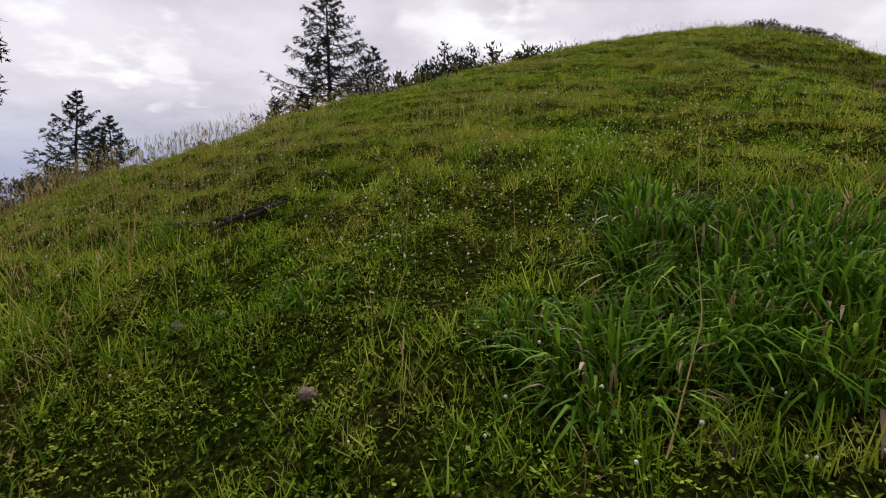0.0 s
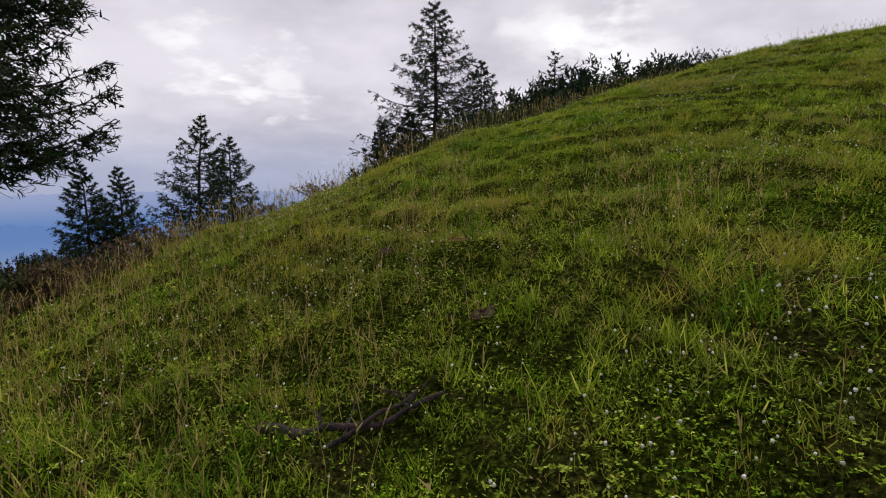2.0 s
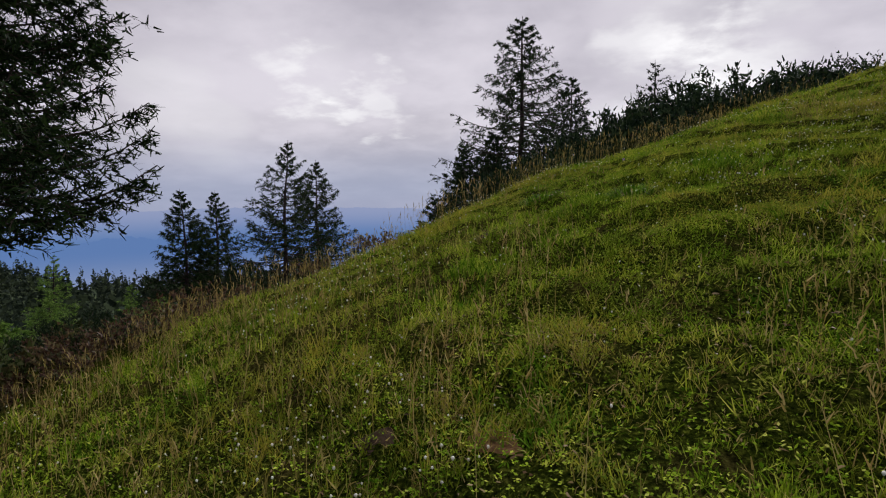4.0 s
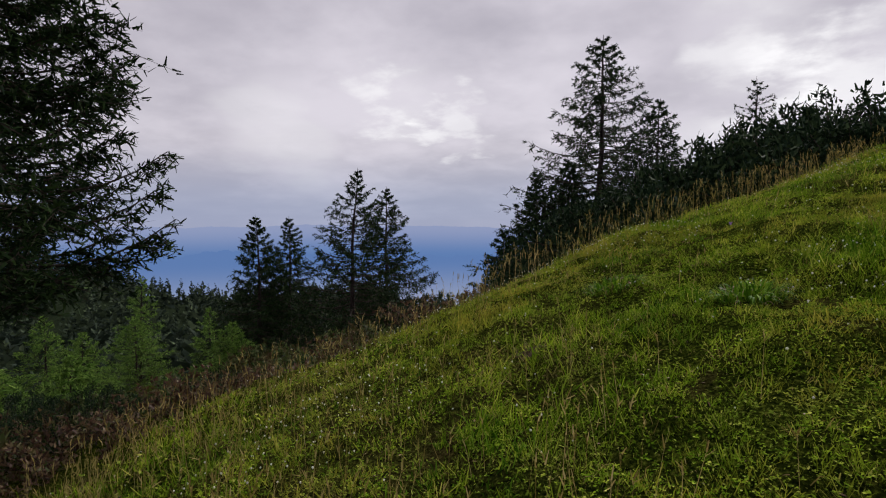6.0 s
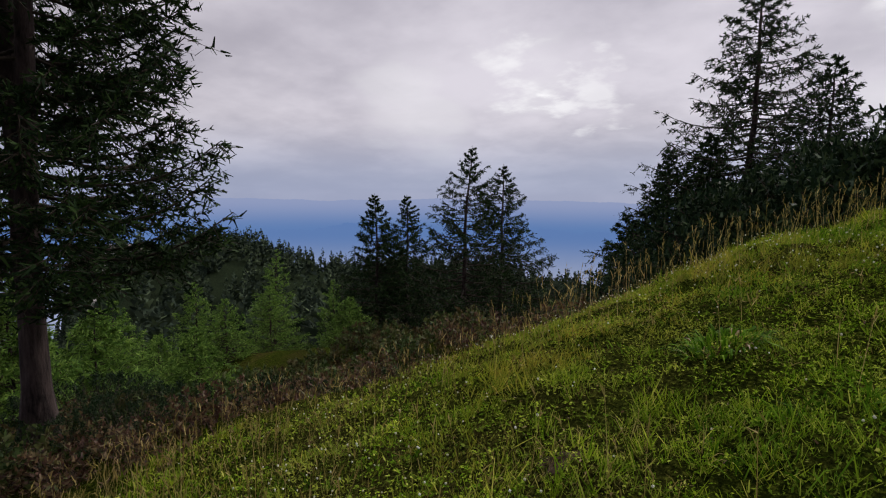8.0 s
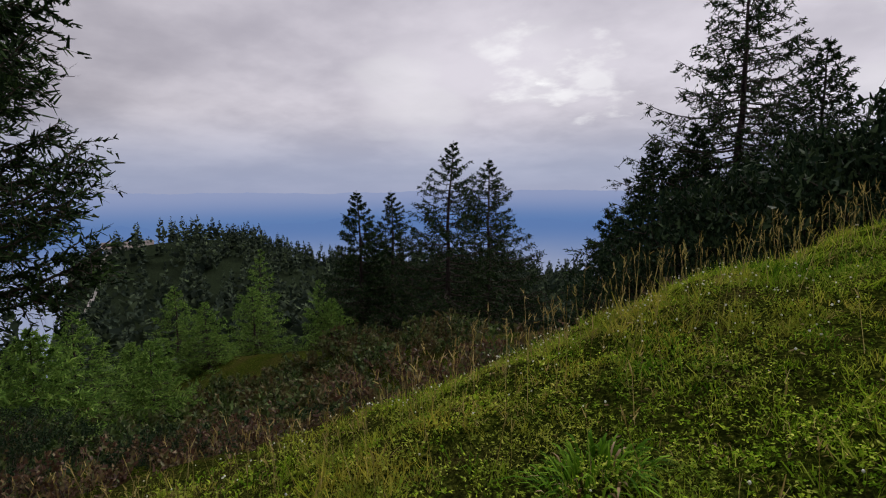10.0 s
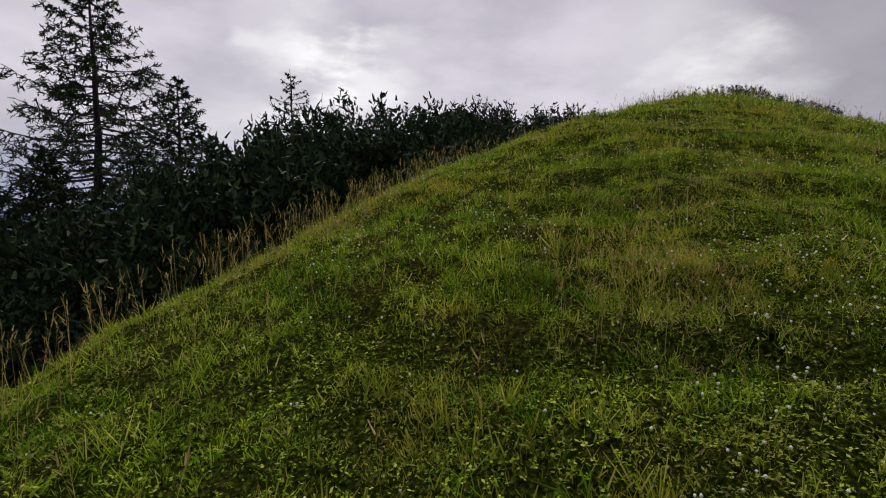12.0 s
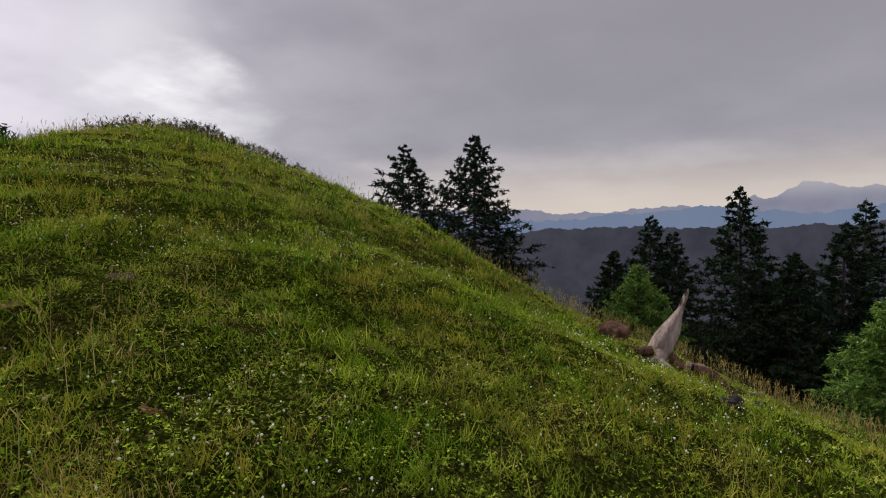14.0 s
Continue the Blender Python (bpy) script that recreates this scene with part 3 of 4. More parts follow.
def far_woods():
    """Conifers on the slopes and hill across the valley, too many to count: each a ragged cone of drooping sprays."""
    rng = np.random.default_rng(7)
    n = 9000
    az, r = np.radians(rng.uniform(18, 118, n)), rng.uniform(46, 420, n)
    keep = (rng.random(n) < np.where(r < 80, 0.5, 1.0)) & ~((np.degrees(az) > 72) & (np.degrees(az) < 82) & (r < 260) & (rng.random(n) < 0.4))
    az, r = az[keep][:4200], r[keep][:4200]
    x, y = -np.sin(az) * r, 14 + np.cos(az) * r
    z = land(x, y) - 0.3
    h = rng.uniform(5.5, 11.5, len(x)) * np.where(r < 90, 0.8, 1.0)
    w = h * rng.uniform(0.17, 0.27, len(x))
    pile = Pile()
    for k, pick in ((70, r < 130), (34, r >= 130)):
        m = int(pick.sum())
        cx, cy, cz, hh, ww = (np.repeat(v[pick], k) for v in (x, y, z, h, w))
        u = np.tile((np.arange(k) + 0.5) / k, m) + rng.normal(0, 0.02, m * k)
        u = np.clip(u, 0.02, 0.99)
        a = rng.uniform(0, 2 * np.pi, m * k)
        rad = ww * (1 - u) ** 0.75 * rng.uniform(0.1, 0.5, m * k)
        base = np.stack([cx + np.cos(a) * rad, cy + np.sin(a) * rad, cz + hh * (0.08 + 0.88 * u)], -1)
        way = np.stack([np.cos(a), np.sin(a), rng.normal(0.35, 0.45, m * k)], -1)
        way[:, 2] += 1.2 * u ** 3
        pile.blades(base, way, ww * ((1 - u) ** 0.8 * 0.75 + 0.12), ww * (0.55 * (1 - u) + 0.14) * (1.5 if k < 50 else 1.0), rng)
    ob = new("far_woods", pile.mesh("far_woods", MAT_WOODS))
    tagged(ob, "dense dark conifer woods on the slopes across", "forest", kind="stuff")


far_woods()


# ------------------------------------------------------------------ scrub and shrubs
def bush(name, x, y, wide, high, seed, label, mat, twig_count=46, leaf=0.06, leaf_w=0.03, upright=0.6, tufts=16, category="shrub", group="", puff=0.035, cap=0):
    """A shrub of many rising twigs clothed in leaf or needle clumps."""
    rng = np.random.default_rng(seed)
    z0 = float(land(x, y)) - 0.08
    ob = thing(name, (x, y, z0), label, category, group)
    wood, leaves = Pile(), Pile()
    for k in range(twig_count):
        a, s = rng.uniform(0, 6.283), math.sqrt(rng.random())
        h = high * (1 - 0.5 * s * s) * rng.uniform(0.8, 1.08)
        foot = np.array([math.cos(a) * s * wide * 0.55, math.sin(a) * s * wide * 0.55, 0.0])
        gx, gy = foot[0] + x, foot[1] + y
        foot[2] = min(0.08, max(-0.10, float(land(gx, gy)) - z0 - 0.05))
        u = np.linspace(0, 1, 5)
        out = np.array([math.cos(a), math.sin(a), 0]) * s * wide * 0.45
        pts = foot + out[None] * u[:, None] + np.array([0, 0, 1]) * (h * u ** (1.0 / (0.6 + upright)))[:, None] + rng.normal(0, 0.03 * high, (5, 3)) * u[:, None]
        wood.tube(pts, 0.012 * high * (1 - 0.8 * u) + 0.002, 3)
        m = tufts * 3
        uu = rng.uniform(0.12, 1.04, m)
        base = np.stack([np.interp(uu, u, pts[:, c]) for c in range(3)], -1) + rng.normal(0, puff * wide, (m, 3)) * (1.1 - 0.8 * uu[:, None])
        leaves.blades(base, rng.normal(0, 0.6, (m, 3)) + np.array([0, 0, upright]), leaf * rng.uniform(0.6, 1.4, m), leaf_w * rng.uniform(0.7, 1.3, m), rng)
        if cap:
            tip = pts[-1] + rng.normal(0, 1, (cap, 3)) * [0.075, 0.075, 0.10] - [0, 0, 0.07]
            leaves.blades(tip, rng.normal(0, 0.7, (cap, 3)) + np.array([0, 0, 0.7]), leaf * rng.uniform(0.8, 1.5, cap), leaf_w * rng.uniform(0.9, 1.6, cap), rng)
    part("stem", wood.mesh("stem", MAT_TWIG), ob)
    part("foliage", leaves.mesh("foliage", mat), ob)
    return ob


def copies_of(sources, spots, rng):
    """More plants of the same kinds at the spots (x, y, scale, sideways tilt is none)."""
    for k, (x, y, s) in enumerate(spots):
        src = sources[k % len(sources)]
        ob = copy_thing(src, pose(x, y, float(land(x, y)) - 0.08, 0, 0, float(rng.uniform(0, 360))))
        ob.scale = (s, s, s * float(rng.uniform(0.85, 1.15)))


rng = np.random.default_rng(99)
# mountain pine thicket along the upper border
pines = [bush("mountain_pine", -1.6, 25.0, 2.6, 1.6, 201, "dark green mountain pine shrub with upright candles", MAT_MUGO, 70, 0.080, 0.034, 0.7, 17, group="mountain pine thicket", puff=0.06, cap=34),
         bush("mountain_pine", 0.6, 25.4, 2.9, 1.8, 202, "dense dark mountain pine shrub at the meadow's border", MAT_MUGO, 78, 0.080, 0.034, 0.7, 17, group="mountain pine thicket", puff=0.06, cap=34),
         bush("mountain_pine", 3.0, 26.0, 2.7, 1.5, 203, "broad dark mountain pine shrub among others", MAT_MUGO, 74, 0.080, 0.034, 0.7, 17, group="mountain pine thicket", puff=0.06, cap=34)]
spots = []
for k in range(30):
    x = -3.0 + 13.2 * k / 29 + rng.uniform(-0.3, 0.3)
    y = 24.6 + 0.2 * (x + 3) + abs(rng.normal(0.2, 0.9))
    top = 5.25 + 0.14 * min(x, 7.5) - 0.25 * max(0.0, x - 8.0) + rng.uniform(-0.35, 0.25)
    spots.append((x, y, min(2.0, max(0.45, (top - float(land(x, y))) / 1.75))))
for k in range(13):
    y = rng.uniform(20.5, 28.0)
    x = rng.uniform(-7.0, -1.0)
    spots.append((x, y, rng.uniform(1.1, 1.6)))
for x, y, k in ((0.2, 37.5, 1.6), (1.8, 37.0, 1.5), (-1.6, 36.5, 1.5), (3.4, 36.5, 1.5)):
    spots.append((x, y, k))
copies_of(pines, spots, rng)
# small pines on the summit and its far shoulder
crest = [bush("dwarf_pine", 16.9, 28.8, 1.6, 1.45, 211, "small dark dwarf pine on the knoll's top", MAT_MUGO, 54, 0.08, 0.034, 0.7, 16, group="dwarf pines on the knoll", puff=0.05, cap=26)]
copies_of(crest, [(x, y, (7.6 - d - float(land(x, y))) / 1.5) for x, y, d in ((16.2, 29.3, 0.2), (16.55, 28.9, 0.1), (16.9, 28.6, -0.1), (17.2, 28.3, 0.05), (17.55, 28.0, 0.12), (16.0, 29.6, 0.3), (16.4, 28.5, 0.2), (17.0, 28.0, 0.15), (17.8, 27.6, 0.25))] + [(14.3, 22.8, 0.34), (14.6, 22.2, 0.38), (14.8, 21.6, 0.32), (15.0, 21.0, 0.34), (15.2, 20.5, 0.3), (14.0, 23.4, 0.36), (13.7, 23.9, 0.4)], rng)
# leafy scrub below the left border
scrub = [bush("alder_shrub", -8.2, 11.2, 1.5, 0.85, 221, "low leafy green shrub with round leaves", MAT_SHRUB, 46, 0.11, 0.085, 0.45, 9, group="leafy scrub below the meadow"),
         bush("alder_shrub", -9.6, 13.0, 1.7, 1.0, 222, "leafy grey-green shrub below the meadow", MAT_SHRUB, 50, 0.11, 0.085, 0.45, 9, group="leafy scrub below the meadow"),
         bush("alder_shrub", -7.0, 13.0, 1.3, 0.7, 223, "small leafy shrub in the scrub", MAT_SHRUB, 42, 0.10, 0.08, 0.45, 9, group="leafy scrub below the meadow")]
spots = []
for k in range(84):
    y = rng.uniform(6.5, 18)
    x = float(edge(y)) - 0.9 - rng.uniform(0, 1) ** 1.2 * 13.0 - max(0.0, y - 16) * 0.25
    if abs(x + 9.9) < 0.8 and abs(y - 8.0) < 0.8:
        continue
    rim = y > 10.5 and x > float(edge(y)) - 1.9
    spots.append((x, y, rng.uniform(0.28, 0.42) if rim else rng.uniform(0.4, 0.7)))
for k in range(64):
    y = rng.uniform(11.0, 21.0)
    spots.append((float(edge(y)) - rng.uniform(2.0, 10.5), y, rng.uniform(0.5, 0.78)))
for k in range(56):
    spots.append((rng.uniform(-25.0, -13.0), rng.uniform(11.0, 27.0), rng.uniform(0.9, 1.5)))
copies_of(scrub, spots, rng)
# dark pine bushes among the scrub
copies_of(pines, [(float(edge(y)) - d, y, k) for y, d, k in ((7.6, 3.2, 0.34), (8.6, 2.4, 0.3), (9.4, 4.4, 0.42), (10.2, 2.6, 0.3), (11.0, 4.0, 0.4), (12.0, 2.9, 0.34), (13.0, 5.2, 0.48),
                                                           (14.2, 3.4, 0.4), (15.4, 5.6, 0.5), (16.6, 3.8, 0.46), (9.0, 6.4, 0.5), (11.6, 7.0, 0.52), (7.0, 5.0, 0.4), (18.0, 4.4, 0.5))], rng)
rusty = [bush("bilberry_bush", -6.6, 10.6, 1.2, 0.45, 231, "rusty brown bilberry bush with withered leaves", MAT_RED, 44, 0.06, 0.04, 0.6, 9, group="rusty bilberry bushes"),
         bush("bilberry_bush", -5.4, 13.4, 1.4, 0.5, 232, "reddish bilberry bush at the meadow's border", MAT_RED, 48, 0.06, 0.04, 0.6, 9, group="rusty bilberry bushes")]
spots = []
for k in range(40):
    y = rng.uniform(6, 18)
    spots.append((float(edge(y)) - 0.7 - rng.uniform(0, 1) ** 1.5 * 5.0, y, rng.uniform(0.5, 0.8)))
copies_of(rusty, spots, rng)


# ------------------------------------------------------------------ across the valley: a trail and a farmhouse on the hill
def trail():
    u = np.linspace(0, 1, 60)
    az = np.radians(80.5 - 6.0 * u + 0.5 * np.sin(9 * u))
    r = 120 + 125 * u
    x, y = -np.sin(az) * r, 7 + np.cos(az) * r
    out = np.stack([np.cos(az), np.sin(az)], -1) * 0.6
    left, right = np.stack([x, y], -1) - out, np.stack([x, y], -1) + out
    v = np.concatenate([np.c_[left, land(left[:, 0], left[:, 1]) + 0.25], np.c_[right, land(right[:, 0], right[:, 1]) + 0.25]])
    i = np.arange(59)
    ob = new("trail", mesh_of("trail", v, [np.stack([i, i + 1, i + 61, i + 60], -1)], MAT_TRAIL, True))
    tagged(ob, "pale gravel trail climbing the wooded hillside", "trail", kind="structure")


def box(bm, x0, x1, y0, y1, z0, z1):
    m = Matrix.Translation(((x0 + x1) / 2, (y0 + y1) / 2, (z0 + z1) / 2)) @ Matrix.Diagonal((x1 - x0, y1 - y0, z1 - z0, 1))
    bmesh.ops.create_cube(bm, size=1.0, matrix=m)


def house_part(name, shapes, mat, parent, prism=None):
    bm = bmesh.new()
    for b in shapes:
        box(bm, *b)
    if prism:
        x0, x1, y0, y1, z0, z1 = prism
        ym = (y0 + y1) / 2
        low = [bm.verts.new(c) for c in ((x0, y0, z0), (x1, y0, z0), (x1, y1, z0), (x0, y1, z0))]
        top = [bm.verts.new(c) for c in ((x0, ym, z1), (x1, ym, z1))]
        for f in ((low[0], low[1], top[1], top[0]), (low[2], low[3], top[0], top[1]), (low[1], low[2], top[1]), (low[3], low[0], top[0]), (low[3], low[2], low[1], low[0])):
            bm.faces.new(f)
    me = bpy.data.meshes.new(name)
    bm.to_mesh(me)
    bm.free()
    me.materials.append(mat)
    return part(name, me, parent)


def farmhouse(az, r):
    a = radians(az)
    x, y = -math.sin(a) * r, 8 + math.cos(a) * r
    ob = thing("farmhouse", (x, y, float(land(x, y)) - 0.3), "long pale farmhouse with a low roof on the hill", "house")
    ob.rotation_euler = (0, 0, a)
    house_part("wall", [(-9, 9, -4, 4, 0, 8.5)], MAT_WALL, ob)
    house_part("roof", [], MAT_ROOF, ob, (-9.8, 9.8, -4.8, 4.8, 8.5, 11.0))
    for k in range(5):
        house_part("window", [(-7.6 + 3.4 * k, -6.4 + 3.4 * k, -4.08, -3.9, 5.4, 6.9)], MAT_PANE, ob)


trail()
farmhouse(74.5, 262)


# ------------------------------------------------------------------ grass and herbs of the meadow
def scatter(rng, n, weight):
    """n places on the slope, by rejection with a weight of 0 to 1 over x, y."""
    got = []
    have = 0
    while have < n:
        x, y = rng.uniform(-11, 24, 120000), rng.uniform(-3, 34, 120000)
        keep = rng.random(120000) < weight(x, y)
        got.append(np.stack([x[keep], y[keep]], -1))
        have += int(keep.sum())
    return np.concatenate(got)[:n]


def trodden(x, y):
    """Distance from the line along the slope that the walk follows."""
    up = np.hypot(x + 0.8, np.maximum(0, np.maximum(1.0 - y, y - 10.5)))
    t = np.clip(((x + 0.8) * 5.0 + (y - 10.5) * 2.2) / 29.84, 0, 1)
    return np.minimum(up, np.hypot(x + 0.8 - 5.0 * t, y - 10.5 - 2.2 * t))


def wave(x, y, s, k=0.0):
    return 0.5 + 0.25 * (np.sin(x * s + 1.7 * np.sin(y * s * 0.7 + k)) + np.sin(y * s * 1.3 + 1.9 * np.sin(x * s * 0.8 - k)))


def inside(x, y):
    return step(-0.6, 0.4, x - edge(y) + 0.5 * (wave(x, y, 1.1) - 0.5)) * step(25, 21, x + 0.2 * y)


def sod(x, y):
    """0 in the hollows between the cushions of the sod, 1 on top of them."""
    a = np.sin(11.3 * x + 3.1 * y + 2.2 * np.sin(4.7 * y + 1.0)) * np.sin(9.7 * y - 4.3 * x + 1.8 * np.sin(5.1 * x))
    b = np.sin(23.0 * x - 7.0 * y + 2.5 * np.sin(9.0 * y)) * np.sin(21.0 * y + 5.0 * x)
    c = np.sin(3.1 * x + 1.2 * y + 1.4 * np.sin(1.9 * y)) * np.sin(4.3 * y - 1.1 * x)
    return np.clip(0.5 + 0.34 * a + 0.22 * b + 0.22 * c, 0, 1)


def grass_layer(name, label, mat, n, weight, height, width, seed, spread=0.45, bend=0.5, grow=0.0, clump=6):
    rng = np.random.default_rng(seed)
    # blades stand in small clumps, with gaps between
    p = scatter(rng, n // clump, lambda x, y: weight(x, y) * inside(x, y) * (0.12 + 0.88 * step(0.2, 0.7, sod(x, y))))
    sturdy = np.repeat(rng.uniform(0.6, 1.45, n // clump), clump)
    p = np.repeat(p, clump, axis=0)
    n = len(p)
    p = p + rng.normal(0, 1, (n, 2)) * (0.020 * (1 + 0.5 * grow * np.maximum(trodden(p[:, 0], p[:, 1]) - 3, 0)))[:, None] * (height / 0.07)
    x, y = p[:, 0], p[:, 1]
    base = np.stack([x, y, land(x, y) - 0.008], -1)
    way = np.stack([rng.normal(0, spread, n), rng.normal(0, spread, n), np.ones(n)], -1)
    far = 1 + grow * np.maximum(trodden(x, y) - 3, 0)
    tall = height * sturdy * rng.uniform(0.5, 1.3, n) * (0.55 + 0.9 * wave(x, y, 1.6, 2.0)) * (1 + 0.35 * (far - 1)) * (0.55 + 0.75 * sod(x, y))
    pile = Pile()
    pile.blades(base, way, tall, width * rng.uniform(0.7, 1.3, n) * far, rng, bend)
    tagged(new(name, pile.mesh(name, mat)), label, "grass", kind="stuff")


def herb_layer(name, label, mat, n, weight, size, seed, grow):
    """Small leaves of the sod, lying at all tilts in low cushions."""
    rng = np.random.default_rng(seed)
    p = scatter(rng, n, lambda x, y: weight(x, y) * inside(x, y) * (0.22 + 0.78 * step(0.25, 0.62, sod(x, y))))
    x, y = p[:, 0], p[:, 1]
    far = 1 + grow * np.maximum(trodden(x, y) - 1.5, 0)
    hub = np.stack([x, y, land(x, y) + rng.uniform(0.0, 0.052, n) * (0.2 + sod(x, y)) * (1 + 0.3 * (far - 1))], -1)
    a = rng.uniform(0, 6.283, n)
    d = np.stack([np.cos(a), np.sin(a), rng.normal(0.15, 0.45, n)], -1)
    e = np.stack([-np.sin(a), np.cos(a), rng.normal(0, 0.45, n)], -1)
    size = (size * rng.uniform(0.6, 1.4, n) * far)[:, None]
    slim = rng.uniform(0.2, 0.62, n)[:, None]
    v = np.stack([hub, hub + (d * 0.9 + e * slim) * size * 0.6, hub + d * size * 1.2, hub + (d * 0.9 - e * slim) * size * 0.6], 1).reshape(-1, 3)
    pile = Pile()
    pile.put(v, [np.arange(n)[:, None] * 4 + [0, 1, 2, 3]])
    tagged(new(name, pile.mesh(name, mat)), label, "herbs", kind="stuff")


def spots_dry(x, y):
    """Withered places in the turf."""
    total = 0.0
    for cx, cy, w, d in ((-2.0, 5.7, 0.7, 0.35), (-0.2, 6.3, 0.8, 0.5), (-1.2, 5.2, 0.5, 0.3), (2.4, 12.6, 0.7, 0.5), (3.4, 14.4, 0.9, 0.4), (1.6, 12.3, 0.35, 0.6), (-2.3, 8.9, 0.6, 0.4), (0.9, 8.0, 0.8, 0.4), (-2.6, 4.4, 0.9, 0.6), (-0.9, 6.05, 0.6, 0.35), (-1.7, 6.2, 0.5, 0.35), (-0.1, 6.7, 0.6, 0.4), (1.1, 6.7, 0.7, 0.3), (0.15, 4.05, 0.3, 0.2), (-1.85, 6.6, 0.5, 0.3), (3.4, 13.5, 0.8, 0.5), (2.0, 13.2, 0.5, 0.3), (-3.3, 5.2, 1.2, 0.9)):
        total = total + np.exp(-((x - cx) / w) ** 2 - ((y - cy) / d) ** 2)
    return np.minimum(total, 1.0)


near = lambda x, y: np.exp(-(trodden(x, y) / 2.4) ** 2)
middle = lambda x, y: np.exp(-(trodden(x, y) / 6.5) ** 2)
wide_ = lambda x, y: 0.25 + 0.75 * np.exp(-(trodden(x, y) / 11.0) ** 2)
herb_layer("sod_herbs", "low green leaves of clover and herbs in the sod", MAT_CLOVER, 340000, lambda x, y: np.exp(-(trodden(x, y) / 3.0) ** 2), 0.0135, 331, 0.14)
herb_layer("slope_herbs", "small green leaves in cushions over the slope", MAT_CLOVER, 130000, lambda x, y: step(1.0, 2.5, trodden(x, y)) * np.exp(-(trodden(x, y) / 8.0) ** 2), 0.017, 332, 0.22)
grass_layer("short_grass", "short green grass of a grazed meadow", MAT_GRASS, 120000, near, 0.050, 0.0036, 301, 0.6, bend=0.0)
grass_layer("meadow_grass", "uneven green meadow grass with dry patches", MAT_GRASS, 130000, middle, 0.066, 0.0045, 302, 0.5, bend=0.0, grow=0.14)
grass_layer("slope_grass", "rough green grass over the whole slope", MAT_GRASS, 110000, wide_, 0.085, 0.008, 303, 0.5, bend=0.0, grow=0.12)
grass_layer("dark_tuft_grass", "darker lush grass in scattered clumps", MAT_LUSH, 42000, lambda x, y: wide_(x, y) * step(0.68, 0.85, wave(x, y, 2.6, 1.0)), 0.12, 0.007, 304, 0.5, grow=0.09)
grass_layer("dry_grass", "straw-coloured dry grass among the green", MAT_STRAW, 74000,
            lambda x, y: wide_(x, y) * (0.10 + 0.6 * step(0.55, 0.8, wave(x, y, 0.9, 4.0)) + 0.9 * spots_dry(x, y) + np.exp(-((x * 0.955 - y * 0.297 - 7.3) / 0.9) ** 2) * step(15, 11, y)), 0.10, 0.0034, 305, 0.6, grow=0.12)


def stalks():
    """Tall grass stalks with seed heads: thick on the left slope and the crest, thin elsewhere."""
    rng = np.random.default_rng(311)
    n = 15000

    def weight(x, y):
        rim = np.exp(-((x - edge(y) - 0.7) / 1.1) ** 2)
        left = step(1.0, -2.5, x - 0.15 * (y - 6)) * step(9.5, 6.5, y) * 0.55
        patch = np.exp(-((x + 0.2) / 0.9) ** 2 - ((y - 6.2) / 0.7) ** 2) * 0.8 + np.exp(-((x - 1.5) / 0.35) ** 2 - ((y - 12.4) / 0.5) ** 2) + 0.7 * np.exp(-((x - 2.9) / 0.5) ** 2 - ((y - 13.6) / 0.4) ** 2)
        top = np.exp(-(np.hypot(x - 15, y - 27) / 6.0) ** 2) * 0.5
        fall = np.exp(-((x * 0.955 - y * 0.297 - 7.3) / 0.9) ** 2) * step(15, 11, y)
        return np.clip(0.4 * rim + left + patch + top + 1.0 * fall + 0.03, 0, 1)

    p = scatter(rng, n, lambda x, y: weight(x, y) * inside(x, y) * np.where(trodden(x, y) < 0.5, 0.1, 1.0))
    x, y = p[:, 0], p[:, 1]
    base = np.stack([x, y, land(x, y) - 0.01], -1)
    way = np.stack([rng.normal(0, 0.16, n), rng.normal(0, 0.16, n), np.ones(n)], -1)
    way /= np.linalg.norm(way, axis=1)[:, None]
    h = rng.uniform(0.18, 0.42, n) * (1 + 0.35 * np.exp(-((x - edge(y) - 0.7) / 1.1) ** 2))
    pile = Pile()
    pile.blades(base, way, h, 0.0038, rng)
    for q in range(3):
        pile.blades(base + way * (h * (0.82 + 0.06 * q))[:, None], way + rng.normal(0, 0.35, (n, 3)), 0.05 * rng.uniform(0.6, 1.3, n), 0.008, rng)
    tagged(new("grass_stalks", pile.mesh("grass_stalks", MAT_STRAW)), "tall dry grass stalks with seed heads", "grass", kind="stuff")


stalks()


